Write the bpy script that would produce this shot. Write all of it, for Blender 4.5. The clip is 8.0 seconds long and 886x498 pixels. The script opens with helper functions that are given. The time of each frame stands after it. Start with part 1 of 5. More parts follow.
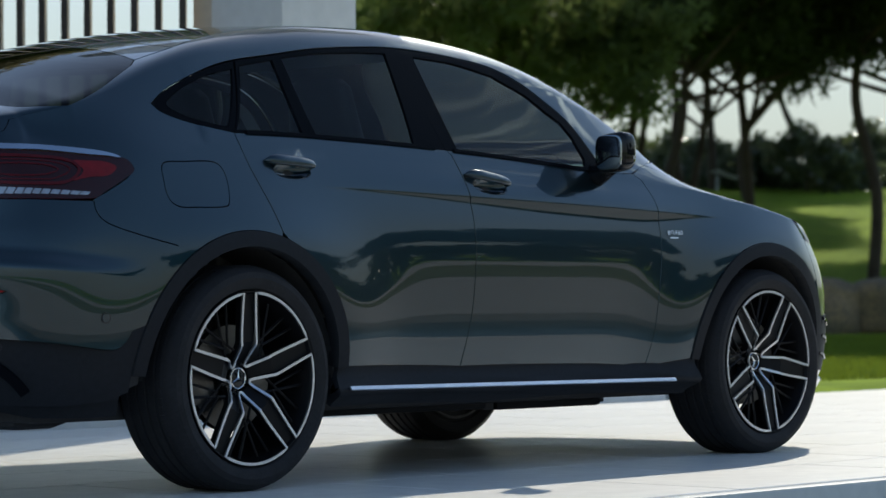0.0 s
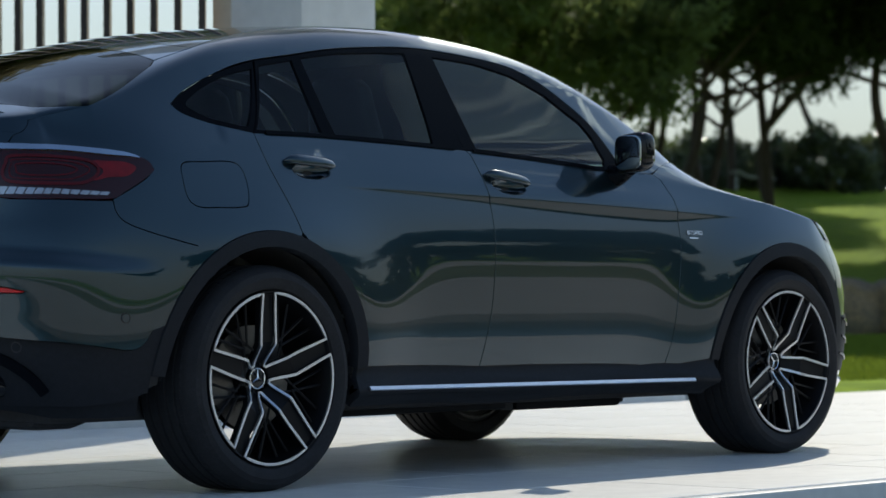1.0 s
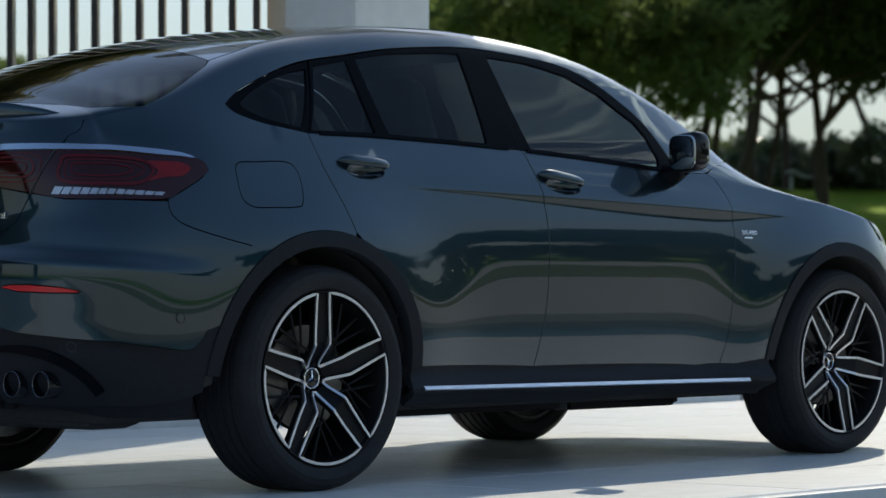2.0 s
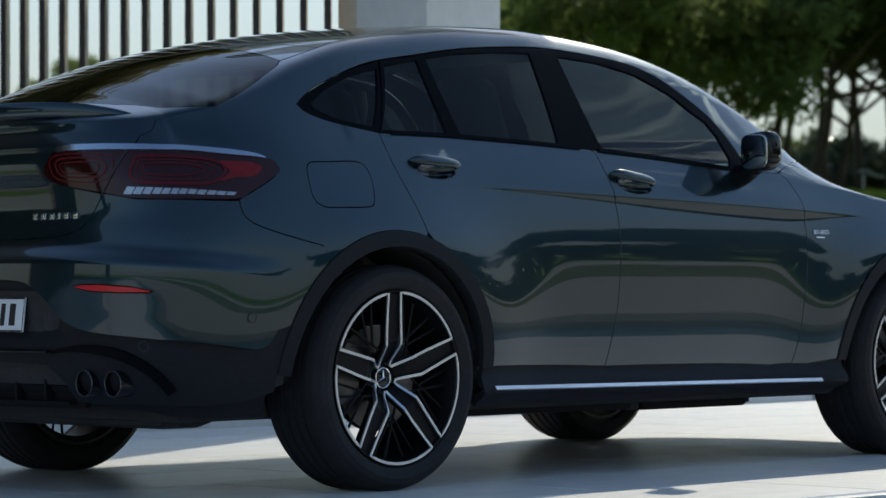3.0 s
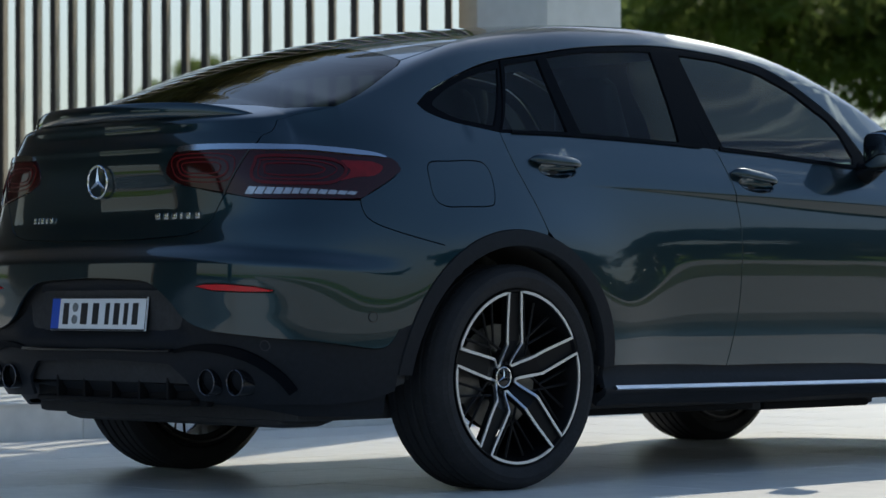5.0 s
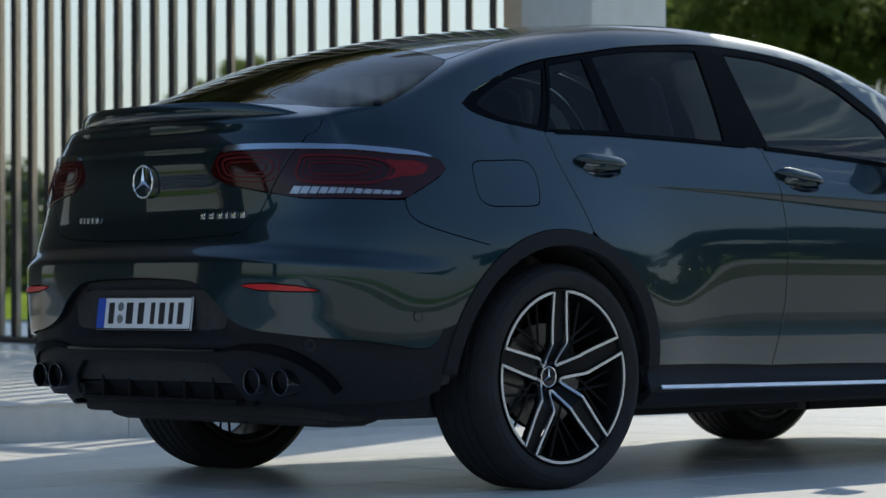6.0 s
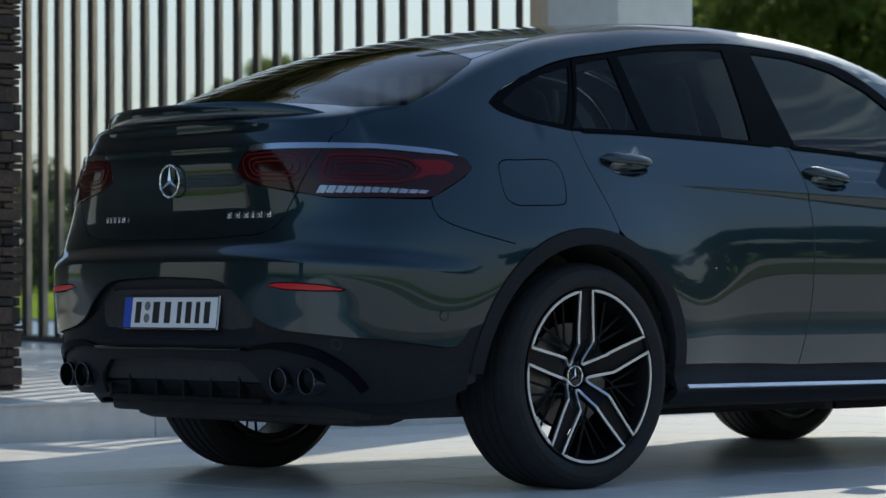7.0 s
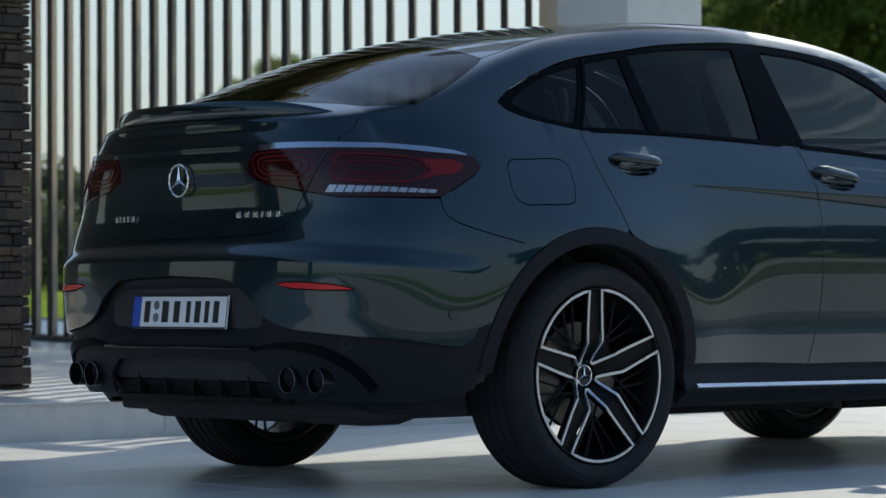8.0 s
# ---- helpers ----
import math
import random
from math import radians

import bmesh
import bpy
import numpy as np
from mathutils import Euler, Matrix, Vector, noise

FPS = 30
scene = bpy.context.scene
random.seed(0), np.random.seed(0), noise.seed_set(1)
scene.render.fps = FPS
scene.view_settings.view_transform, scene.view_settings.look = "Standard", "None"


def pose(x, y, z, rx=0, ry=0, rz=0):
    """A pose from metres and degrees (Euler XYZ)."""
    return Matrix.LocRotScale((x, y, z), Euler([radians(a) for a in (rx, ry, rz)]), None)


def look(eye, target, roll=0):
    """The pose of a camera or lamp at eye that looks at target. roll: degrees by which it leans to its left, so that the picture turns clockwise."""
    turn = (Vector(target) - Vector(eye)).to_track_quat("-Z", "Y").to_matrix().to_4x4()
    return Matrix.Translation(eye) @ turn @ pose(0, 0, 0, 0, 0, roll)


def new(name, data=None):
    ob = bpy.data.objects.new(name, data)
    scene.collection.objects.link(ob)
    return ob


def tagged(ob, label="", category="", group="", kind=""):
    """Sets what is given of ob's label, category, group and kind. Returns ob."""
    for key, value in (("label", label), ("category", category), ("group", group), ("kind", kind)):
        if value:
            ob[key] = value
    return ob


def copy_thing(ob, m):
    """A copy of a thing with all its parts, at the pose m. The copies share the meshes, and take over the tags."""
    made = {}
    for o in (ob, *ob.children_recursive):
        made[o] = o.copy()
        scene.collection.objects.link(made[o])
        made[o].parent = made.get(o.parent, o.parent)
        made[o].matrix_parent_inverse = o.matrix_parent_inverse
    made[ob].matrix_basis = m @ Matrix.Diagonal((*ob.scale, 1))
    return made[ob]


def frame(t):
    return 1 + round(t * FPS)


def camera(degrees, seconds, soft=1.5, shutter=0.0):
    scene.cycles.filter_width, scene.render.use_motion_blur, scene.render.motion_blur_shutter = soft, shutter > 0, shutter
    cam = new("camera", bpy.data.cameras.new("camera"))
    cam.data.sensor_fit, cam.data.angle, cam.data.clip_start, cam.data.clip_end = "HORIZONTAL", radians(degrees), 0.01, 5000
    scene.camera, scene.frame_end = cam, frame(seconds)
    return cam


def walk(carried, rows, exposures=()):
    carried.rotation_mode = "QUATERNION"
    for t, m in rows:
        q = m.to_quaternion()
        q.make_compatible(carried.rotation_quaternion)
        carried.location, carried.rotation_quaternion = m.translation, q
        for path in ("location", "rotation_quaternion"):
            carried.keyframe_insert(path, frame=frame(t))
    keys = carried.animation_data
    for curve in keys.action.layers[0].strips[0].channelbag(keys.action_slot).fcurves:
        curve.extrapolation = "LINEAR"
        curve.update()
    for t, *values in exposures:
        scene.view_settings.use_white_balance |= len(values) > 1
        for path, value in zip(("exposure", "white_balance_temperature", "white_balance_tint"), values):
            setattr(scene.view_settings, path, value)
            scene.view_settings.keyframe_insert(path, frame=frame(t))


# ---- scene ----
# The camera stands on one spot and pans to its left.
cam = camera(17.70, 8.0)
cam.data.dof.use_dof, cam.data.dof.focus_distance, cam.data.dof.aperture_fstop = True, 9.8, 5.0
EYE = (-6.463, -7.529, 0.629)
PAN = [
    (0.0, -48.336, 0.947), (0.5, -48.233, 0.950), (1.0, -47.947, 0.952), (2.5, -46.149, 0.953), (3.0, -45.425, 0.953),
    (3.5, -44.780, 0.953), (4.0, -44.110, 0.952), (4.5, -43.537, 0.950), (6.0, -42.092, 0.942), (6.5, -41.801, 0.936),
    (7.0, -41.562, 0.928), (7.5, -41.432, 0.919), (8.0, -41.379, 0.915),
]
walk(cam, [(t, pose(*EYE, 90 + tilt, 0.20, turn)) for t, turn, tilt in PAN], [(0.0, 0.44, 6540, 6), (8.0, 0.44, 6540, 6)])

# ---- light ----
SUN = Vector((1.12, 0.56, 1.0)).normalized()
world = bpy.data.worlds.new("sky")
scene.world = world
world.use_nodes = True
wn, wl = world.node_tree.nodes, world.node_tree.links
sky = wn.new("ShaderNodeTexSky")
sky.sky_type, sky.sun_disc = "NISHITA", False
sky.air_density, sky.dust_density, sky.ozone_density = 1.0, 0.36, 2.4
sky.sun_elevation = math.asin(SUN.z)
sky.sun_rotation = math.atan2(SUN.x, SUN.y)
wn["Background"].inputs["Strength"].default_value = 0.13
# a thin veil towards the horizon, and streaky cloud higher up, put only where the front side window mirrors the sky
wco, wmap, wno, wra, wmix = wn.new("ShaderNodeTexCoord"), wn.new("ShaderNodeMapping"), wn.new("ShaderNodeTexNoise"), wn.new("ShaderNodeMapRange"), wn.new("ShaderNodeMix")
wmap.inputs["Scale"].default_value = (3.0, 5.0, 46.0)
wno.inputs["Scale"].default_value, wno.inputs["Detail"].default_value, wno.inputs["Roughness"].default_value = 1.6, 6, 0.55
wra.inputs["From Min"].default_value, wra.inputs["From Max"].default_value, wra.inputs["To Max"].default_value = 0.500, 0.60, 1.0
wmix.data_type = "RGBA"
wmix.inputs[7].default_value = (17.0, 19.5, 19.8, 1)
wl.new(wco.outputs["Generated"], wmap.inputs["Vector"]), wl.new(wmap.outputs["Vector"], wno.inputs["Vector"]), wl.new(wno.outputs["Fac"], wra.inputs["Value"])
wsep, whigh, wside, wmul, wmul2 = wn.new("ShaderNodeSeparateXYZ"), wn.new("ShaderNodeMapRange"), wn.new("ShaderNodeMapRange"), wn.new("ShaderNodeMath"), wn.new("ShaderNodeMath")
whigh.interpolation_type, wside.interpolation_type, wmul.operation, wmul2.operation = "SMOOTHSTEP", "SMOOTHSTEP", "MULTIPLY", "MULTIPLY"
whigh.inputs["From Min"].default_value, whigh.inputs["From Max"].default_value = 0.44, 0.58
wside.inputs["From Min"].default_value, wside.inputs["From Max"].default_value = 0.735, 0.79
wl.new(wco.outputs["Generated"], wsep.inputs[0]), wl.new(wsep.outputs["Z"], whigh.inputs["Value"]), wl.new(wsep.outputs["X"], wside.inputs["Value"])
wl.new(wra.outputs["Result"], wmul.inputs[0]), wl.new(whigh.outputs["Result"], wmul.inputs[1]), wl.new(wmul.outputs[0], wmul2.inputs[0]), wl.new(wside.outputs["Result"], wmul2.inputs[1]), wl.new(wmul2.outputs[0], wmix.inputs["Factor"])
wveil = wn.new("ShaderNodeMix")
wveil.data_type = "RGBA"
wlow = wn.new("ShaderNodeMapRange")
wlow.inputs["From Min"].default_value, wlow.inputs["From Max"].default_value, wlow.inputs["To Min"].default_value, wlow.inputs["To Max"].default_value = 0.0, 0.36, 0.98, 0.02
wveil.inputs[7].default_value = (2.42, 2.60, 2.55, 1)
wl.new(wsep.outputs["Z"], wlow.inputs["Value"]), wl.new(wlow.outputs["Result"], wveil.inputs["Factor"])
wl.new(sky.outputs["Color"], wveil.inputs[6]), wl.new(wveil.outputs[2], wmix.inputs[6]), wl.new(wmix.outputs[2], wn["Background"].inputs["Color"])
lamp = bpy.data.lights.new("sun", "SUN")
lamp.energy, lamp.angle, lamp.color = 2.9, radians(0.6), (1.0, 0.93, 0.82)
new("sun", lamp).matrix_world = look(SUN * 60, (0, 0, 0))


# ---- materials ----
def material(name, color, rough=0.6, metal=0.0, coat=0.0, noise_scale=0.0, vary=0.15, bump=0.0, bump_scale=None, second=None, spec=0.5):
    """A principled surface with variation at two scales and fine relief."""
    m = bpy.data.materials.new(name)
    m.use_nodes = True
    n, l = m.node_tree.nodes, m.node_tree.links
    b = n["Principled BSDF"]
    b.inputs["Base Color"].default_value = (*color, 1)
    b.inputs["Roughness"].default_value, b.inputs["Metallic"].default_value = rough, metal
    b.inputs["Specular IOR Level"].default_value = spec
    b.inputs["Coat Weight"].default_value, b.inputs["Coat Roughness"].default_value = coat, 0.035
    if noise_scale:
        co = n.new("ShaderNodeTexCoord")
        big, small, mix, ramp = n.new("ShaderNodeTexNoise"), n.new("ShaderNodeTexNoise"), n.new("ShaderNodeMath"), n.new("ShaderNodeMix")
        big.inputs["Scale"].default_value, small.inputs["Scale"].default_value = noise_scale, noise_scale * 9
        big.inputs["Detail"].default_value, small.inputs["Detail"].default_value = 4, 5
        mix.operation, ramp.data_type = "MULTIPLY", "RGBA"
        l.new(co.outputs["Object"], big.inputs["Vector"]), l.new(co.outputs["Object"], small.inputs["Vector"])
        l.new(big.outputs["Fac"], mix.inputs[0]), l.new(small.outputs["Fac"], mix.inputs[1])
        stretch = n.new("ShaderNodeMapRange")
        stretch.inputs["From Min"].default_value, stretch.inputs["From Max"].default_value = 0.1, 0.42
        l.new(mix.outputs[0], stretch.inputs["Value"])
        l.new(stretch.outputs["Result"], ramp.inputs["Factor"])
        dark = second or tuple(c * (1 - vary) for c in color)
        ramp.inputs[6].default_value, ramp.inputs[7].default_value = (*dark, 1), (*(min(1, c * (1 + vary * 0.5)) for c in color), 1)
        l.new(ramp.outputs[2], b.inputs["Base Color"])
        if bump:
            bp, fine = n.new("ShaderNodeBump"), n.new("ShaderNodeTexNoise")
            fine.inputs["Scale"].default_value, fine.inputs["Detail"].default_value = bump_scale or noise_scale * 12, 6
            l.new(co.outputs["Object"], fine.inputs["Vector"])
            bp.inputs["Strength"].default_value, bp.inputs["Distance"].default_value = bump, 0.01
            l.new(fine.outputs["Fac"], bp.inputs["Height"])
            l.new(bp.outputs["Normal"], b.inputs["Normal"])
    return m


PAINT = material("graphite_paint", (0.0038, 0.0225, 0.0340), 0.33, 0.85, 1.0)
PAINT.node_tree.nodes["Principled BSDF"].inputs["Coat IOR"].default_value = 1.53
PAINT.node_tree.nodes["Principled BSDF"].inputs["Coat Roughness"].default_value = 0.022
PLASTIC = material("black_plastic", (0.017, 0.019, 0.023), 0.5, noise_scale=60, vary=0.2, bump=0.05, bump_scale=900, spec=0.10)
TRIM = material("window_trim_black", (0.004, 0.005, 0.007), 0.18, spec=0.02)
GLOSS = material("gloss_black", (0.007, 0.008, 0.010), 0.06, spec=0.28)
SATIN = material("satin_black", (0.009, 0.009, 0.010), 0.6, noise_scale=30, vary=0.2, spec=0.12)
DARK = material("dark_underside", (0.030, 0.030, 0.032), 0.8, noise_scale=8, vary=0.4)
CHROME = material("chrome", (0.75, 0.76, 0.78), 0.12, 1.0)
ALLOY = material("machined_alloy", (0.72, 0.73, 0.75), 0.42, 1.0, noise_scale=40, vary=0.08)
RIMBLACK = material("black_alloy", (0.006, 0.006, 0.007), 0.40, spec=0.15)
RUBBER = material("tyre_rubber", (0.020, 0.020, 0.022), 0.75, noise_scale=14, vary=0.35, bump=0.15, bump_scale=220, spec=0.25)
STEEL = material("brake_steel", (0.17, 0.165, 0.16), 0.35, 1.0, noise_scale=30, vary=0.25)
TILE = material("pale_stone_tile", (0.77, 0.75, 0.70), 0.31, noise_scale=1.3, vary=0.14, bump=0.08, bump_scale=70)
GROUT = material("tile_joint", (0.30, 0.29, 0.27), 0.9, noise_scale=3)
WHITE = material("white_render", (0.60, 0.62, 0.61), 0.8, noise_scale=1.2, vary=0.08, bump=0.1, bump_scale=60)
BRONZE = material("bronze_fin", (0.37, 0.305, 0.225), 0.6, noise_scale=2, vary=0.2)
# dark colour for the bottom rail, and for the backlit shade painted on fin ends
FINSHADE_RAIL = material("fin_shade_and_rail", (0.035, 0.028, 0.022), 0.6, noise_scale=3, vary=0.3)
SLATE = material("stacked_slate", (0.105, 0.082, 0.064), 0.75, noise_scale=7, vary=0.6, second=(0.035, 0.032, 0.034), bump=0.6, bump_scale=40)
GRASS = material("lawn_grass", (0.205, 0.285, 0.022), 0.9, noise_scale=0.35, vary=0.4, second=(0.120, 0.185, 0.016), bump=0.6, bump_scale=30, spec=0.04)
ROCK = material("boulder", (0.34, 0.23, 0.12), 0.85, noise_scale=1.6, vary=0.6, second=(0.10, 0.095, 0.080), bump=1.0, bump_scale=9)
BARK = material("pine_bark", (0.075, 0.055, 0.042), 0.9, noise_scale=3, vary=0.5, bump=0.8, bump_scale=18)
NEEDLE = material("pine_needles", (0.044, 0.066, 0.027), 0.7, noise_scale=0.8, vary=0.5, spec=0.2)
HEDGE = material("hedge_leaves", (0.085, 0.110, 0.055), 0.30, noise_scale=1.1, vary=0.5)


def lets_light_through(m, color, share):
    """Thin leaves and blades: part of the light passes and tints."""
    n, l = m.node_tree.nodes, m.node_tree.links
    thin, mix = n.new("ShaderNodeBsdfTranslucent"), n.new("ShaderNodeMixShader")
    thin.inputs["Color"].default_value = (*color, 1)
    mix.inputs[0].default_value = share
    l.new(n["Principled BSDF"].outputs[0], mix.inputs[1]), l.new(thin.outputs[0], mix.inputs[2])
    l.new(mix.outputs[0], n["Material Output"].inputs["Surface"])


NEEDLE2 = material("paler_needles", (0.105, 0.150, 0.052), 0.7, noise_scale=0.8, vary=0.5, spec=0.2)
BLADES = material("grass_blades", (0.125, 0.185, 0.020), 0.7, noise_scale=0.6, vary=0.45, spec=0.2)
lets_light_through(BLADES, (0.20, 0.26, 0.03), 0.4)
# needle copy coloured as if sunlit, for the olive reflection in the rear window
OLIVE = material("sunlit_look_needles", (0.16, 0.15, 0.075), 0.7, noise_scale=0.8, vary=0.4, spec=0.2)
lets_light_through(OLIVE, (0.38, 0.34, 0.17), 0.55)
lets_light_through(NEEDLE, (0.08, 0.11, 0.04), 0.25)
lets_light_through(NEEDLE2, (0.22, 0.28, 0.09), 0.48)
lets_light_through(HEDGE, (0.15, 0.19, 0.08), 0.35)


# slate courses differ from stone to stone
sn, sl = SLATE.node_tree.nodes, SLATE.node_tree.links
info, tone, blend = sn.new("ShaderNodeObjectInfo"), sn.new("ShaderNodeValToRGB"), sn.new("ShaderNodeMix")
tone.color_ramp.elements[0].color, tone.color_ramp.elements[1].color = (0.28, 0.28, 0.30, 1), (1.05, 0.84, 0.66, 1)
blend.data_type, blend.blend_type = "RGBA", "MULTIPLY"
blend.inputs["Factor"].default_value = 1.0
before = sn["Principled BSDF"].inputs["Base Color"].links[0].from_socket
sl.new(info.outputs["Random"], tone.inputs["Fac"]), sl.new(before, blend.inputs[6]), sl.new(tone.outputs["Color"], blend.inputs[7]), sl.new(blend.outputs[2], sn["Principled BSDF"].inputs["Base Color"])


# ---- mesh helpers ----
def mesh_from(name, verts, faces, mat, smooth=None):
    me = bpy.data.meshes.new(name)
    me.from_pydata([tuple(v) for v in verts], [], [tuple(f) for f in faces])
    me.update()
    for m in (mat if isinstance(mat, (list, tuple)) else [mat]):
        me.materials.append(m)
    if smooth is not None:
        me.shade_smooth()
        me.set_sharp_from_angle(angle=radians(smooth))
    return me


def part(name, data, mat, parent=None, label="", smooth=40, m=None):
    """Links a bmesh or a (verts, faces) pair as one mesh object under a thing or a part."""
    if isinstance(data, bmesh.types.BMesh):
        me = bpy.data.meshes.new(name)
        data.to_mesh(me)
        data.free()
        me.materials.append(mat)
        if smooth is not None:
            me.shade_smooth()
            me.set_sharp_from_angle(angle=radians(smooth))
    else:
        me = mesh_from(name, data[0], data[1], mat, smooth)
    ob = new(name, me)
    if parent:
        ob.parent = parent
    if m is not None:
        ob.matrix_basis = m
    return tagged(ob, label)


def box(x0, x1, y0, y1, z0, z1, bevel=0.0):
    bm = bmesh.new()
    bmesh.ops.create_cube(bm, size=1, matrix=Matrix.Translation(((x0 + x1) / 2, (y0 + y1) / 2, (z0 + z1) / 2)) @ Matrix.Diagonal((x1 - x0, y1 - y0, z1 - z0, 1)))
    if bevel:
        bmesh.ops.bevel(bm, geom=bm.edges[:], offset=bevel, segments=2, affect="EDGES", profile=0.6)
    return bm


def lathe(profile, steps=96, closed=False):
    """Turns (radius, depth) points about the y axis."""
    verts, faces, n = [], [], len(profile)
    for i in range(steps):
        a = 2 * math.pi * i / steps
        verts += [(r * math.cos(a), d, r * math.sin(a)) for r, d in profile]
    for i in range(steps):
        for j in range(n if closed else n - 1):
            a, b = i * n + j, i * n + (j + 1) % n
            c, d = ((i + 1) % steps) * n + (j + 1) % n, ((i + 1) % steps) * n + j
            faces.append((a, b, c, d))
    return verts, faces


def spline(points, x):
    """A smooth monotone-x curve through (x, y) points."""
    xs = [p[0] for p in points]
    if x <= xs[0]:
        return points[0][1]
    if x >= xs[-1]:
        return points[-1][1]
    i = max(j for j in range(len(xs) - 1) if xs[j] <= x)
    def slope(j):
        if j == 0 or j == len(points) - 1:
            a, b = (0, 1) if j == 0 else (-2, -1)
            return (points[b][1] - points[a][1]) / (points[b][0] - points[a][0])
        return (points[j + 1][1] - points[j - 1][1]) / (points[j + 1][0] - points[j - 1][0])
    h = xs[i + 1] - xs[i]
    t = (x - xs[i]) / h
    return ((2 * t**3 - 3 * t**2 + 1) * points[i][1] + (t**3 - 2 * t**2 + t) * h * slope(i)
            + (-2 * t**3 + 3 * t**2) * points[i + 1][1] + (t**3 - t**2) * h * slope(i + 1))


def smooth_path(points, n=8, closed=False):
    """Catmull-Rom through points of any dimension."""
    out, k = [], len(points)
    for i in range(k if closed else k - 1):
        p = [np.array(points[j % k] if closed else points[min(max(j, 0), k - 1)], float) for j in (i - 1, i, i + 1, i + 2)]
        for s in range(n):
            t = s / n
            out.append(0.5 * (2 * p[1] + (p[2] - p[0]) * t + (2 * p[0] - 5 * p[1] + 4 * p[2] - p[3]) * t * t + (3 * p[1] - p[0] - 3 * p[2] + p[3]) * t**3))
    if not closed:
        out.append(np.array(points[-1], float))
    return out
# ---- the car's skin: a plan outline with an inset by height, and a cap of cross-sections above it ----
OUTLINE = [(-0.985, 0.0), (-0.978, 0.35), (-0.948, 0.61), (-0.885, 0.77), (-0.76, 0.865), (-0.50, 0.915), (0.0, 0.935), (0.6, 0.935), (1.4, 0.935),
           (2.2, 0.935), (2.87, 0.935), (3.18, 0.914), (3.42, 0.832), (3.60, 0.65), (3.70, 0.38), (3.735, 0.0)]
PLAN = np.array(smooth_path(OUTLINE, 120))
PLAN[:, 1] = np.maximum(PLAN[:, 1], 0)
RUN = np.concatenate([[0], np.cumsum(np.hypot(*np.diff(PLAN, axis=0).T))])
LENGTH = RUN[-1]


def plan(u):
    """The outline's point and outward normal at a run of u metres from the rear's middle."""
    p = np.array([np.interp(u, RUN, PLAN[:, 0]), np.interp(u, RUN, PLAN[:, 1])])
    a, b = max(u - 0.03, 0), min(u + 0.03, LENGTH)
    d = np.array([np.interp(b, RUN, PLAN[:, 0]) - np.interp(a, RUN, PLAN[:, 0]), np.interp(b, RUN, PLAN[:, 1]) - np.interp(a, RUN, PLAN[:, 1])])
    d /= np.hypot(*d)
    return p, np.array([-d[1], d[0]])


def ease(a, b, x):
    t = min(max((x - a) / (b - a), 0), 1)
    return t * t * (3 - 2 * t)


SIDE = [(0.20, 0.105), (0.33, 0.068), (0.42, 0.046), (0.52, 0.028), (0.62, 0.0175), (0.72, 0.0118), (0.80, 0.0105), (0.87, 0.0158), (0.94, 0.0265), (1.01, 0.041), (1.06, 0.055), (1.11, 0.072), (1.16, 0.092), (1.25, 0.13)]
BACK = [(0.20, 0.16), (0.33, 0.05), (0.42, 0.020), (0.52, 0.006), (0.64, 0.0), (0.75, 0.002), (0.82, 0.012), (0.88, 0.020), (0.95, 0.020), (1.02, 0.018), (1.10, 0.024), (1.16, 0.042), (1.25, 0.08)]
NOSE = [(0.20, 0.10), (0.27, 0.025), (0.34, 0.004), (0.50, 0.0), (0.64, 0.0), (0.75, 0.03), (0.85, 0.10), (0.95, 0.2), (1.25, 0.4)]
EDGE = [(-1.0, 1.150), (-0.8, 1.125), (-0.5, 1.105), (0.0, 1.125), (0.4, 1.140), (1.0, 1.135), (1.8, 1.100), (2.2, 1.065), (2.6, 1.02), (3.0, 0.955), (3.3, 0.88), (3.5, 0.80), (3.74, 0.70)]


def inset(u, z):
    w = ease(0.60, 1.25, u)
    v = ease(LENGTH - 1.3, LENGTH - 0.6, u)
    side = spline(SIDE, z)
    return (1 - v) * ((1 - w) * spline(BACK, z) + w * side) + v * spline(NOSE, z)


def shoulder(x):
    """Height of the shoulder crease and of the band that it overhangs."""
    return 0.998 - 0.020 * (x - 0.4) - 0.004 * (x - 0.4) ** 2, 0.004 + 0.036 * ease(0.3, 1.9, x) * (1 - ease(2.05, 2.62, x))


def flare(x, z):
    """The swell of the wings over the wheels, and the shoulder crease that opens towards the front."""
    out = 0.0
    for cx, top in ((0.0, 0.040), (2.873, 0.042)):
        r = math.hypot((x - cx) / 1.25, z - 0.40)
        out += top * math.exp(-((r - 0.36) / 0.20) ** 2) * (1 if z < 1.1 else 0)
    line, h = shoulder(x)
    fade = ease(0.25, 0.7, x) * (1 - ease(2.40, 2.7, x))
    if fade > 0:
        up = min(max((z - line + h) / h, 0), 1)
        out += fade * h * 0.34 * up * (1 - ease(line + 0.004, line + 0.12, z))
    return out


CORNER = [(0.20, 0.0), (0.74, 0.0), (0.84, 0.010), (0.92, 0.028), (1.0, 0.052), (1.08, 0.086), (1.16, 0.124), (1.25, 0.16)]


def corner(u, z):
    """How much more the rear corners are rounded towards the roof."""
    return spline(CORNER, z) * math.exp(-((u - 0.88) / 0.26) ** 2)


def low(u, z):
    """A point of the lower body, for the half with positive y."""
    p, n = plan(u)
    q = p - n * (inset(u, z) + corner(u, z) - flare(p[0], z))
    return np.array([q[0], max(q[1], 0.0), z])


def edge_z(x):
    return spline(EDGE, x)


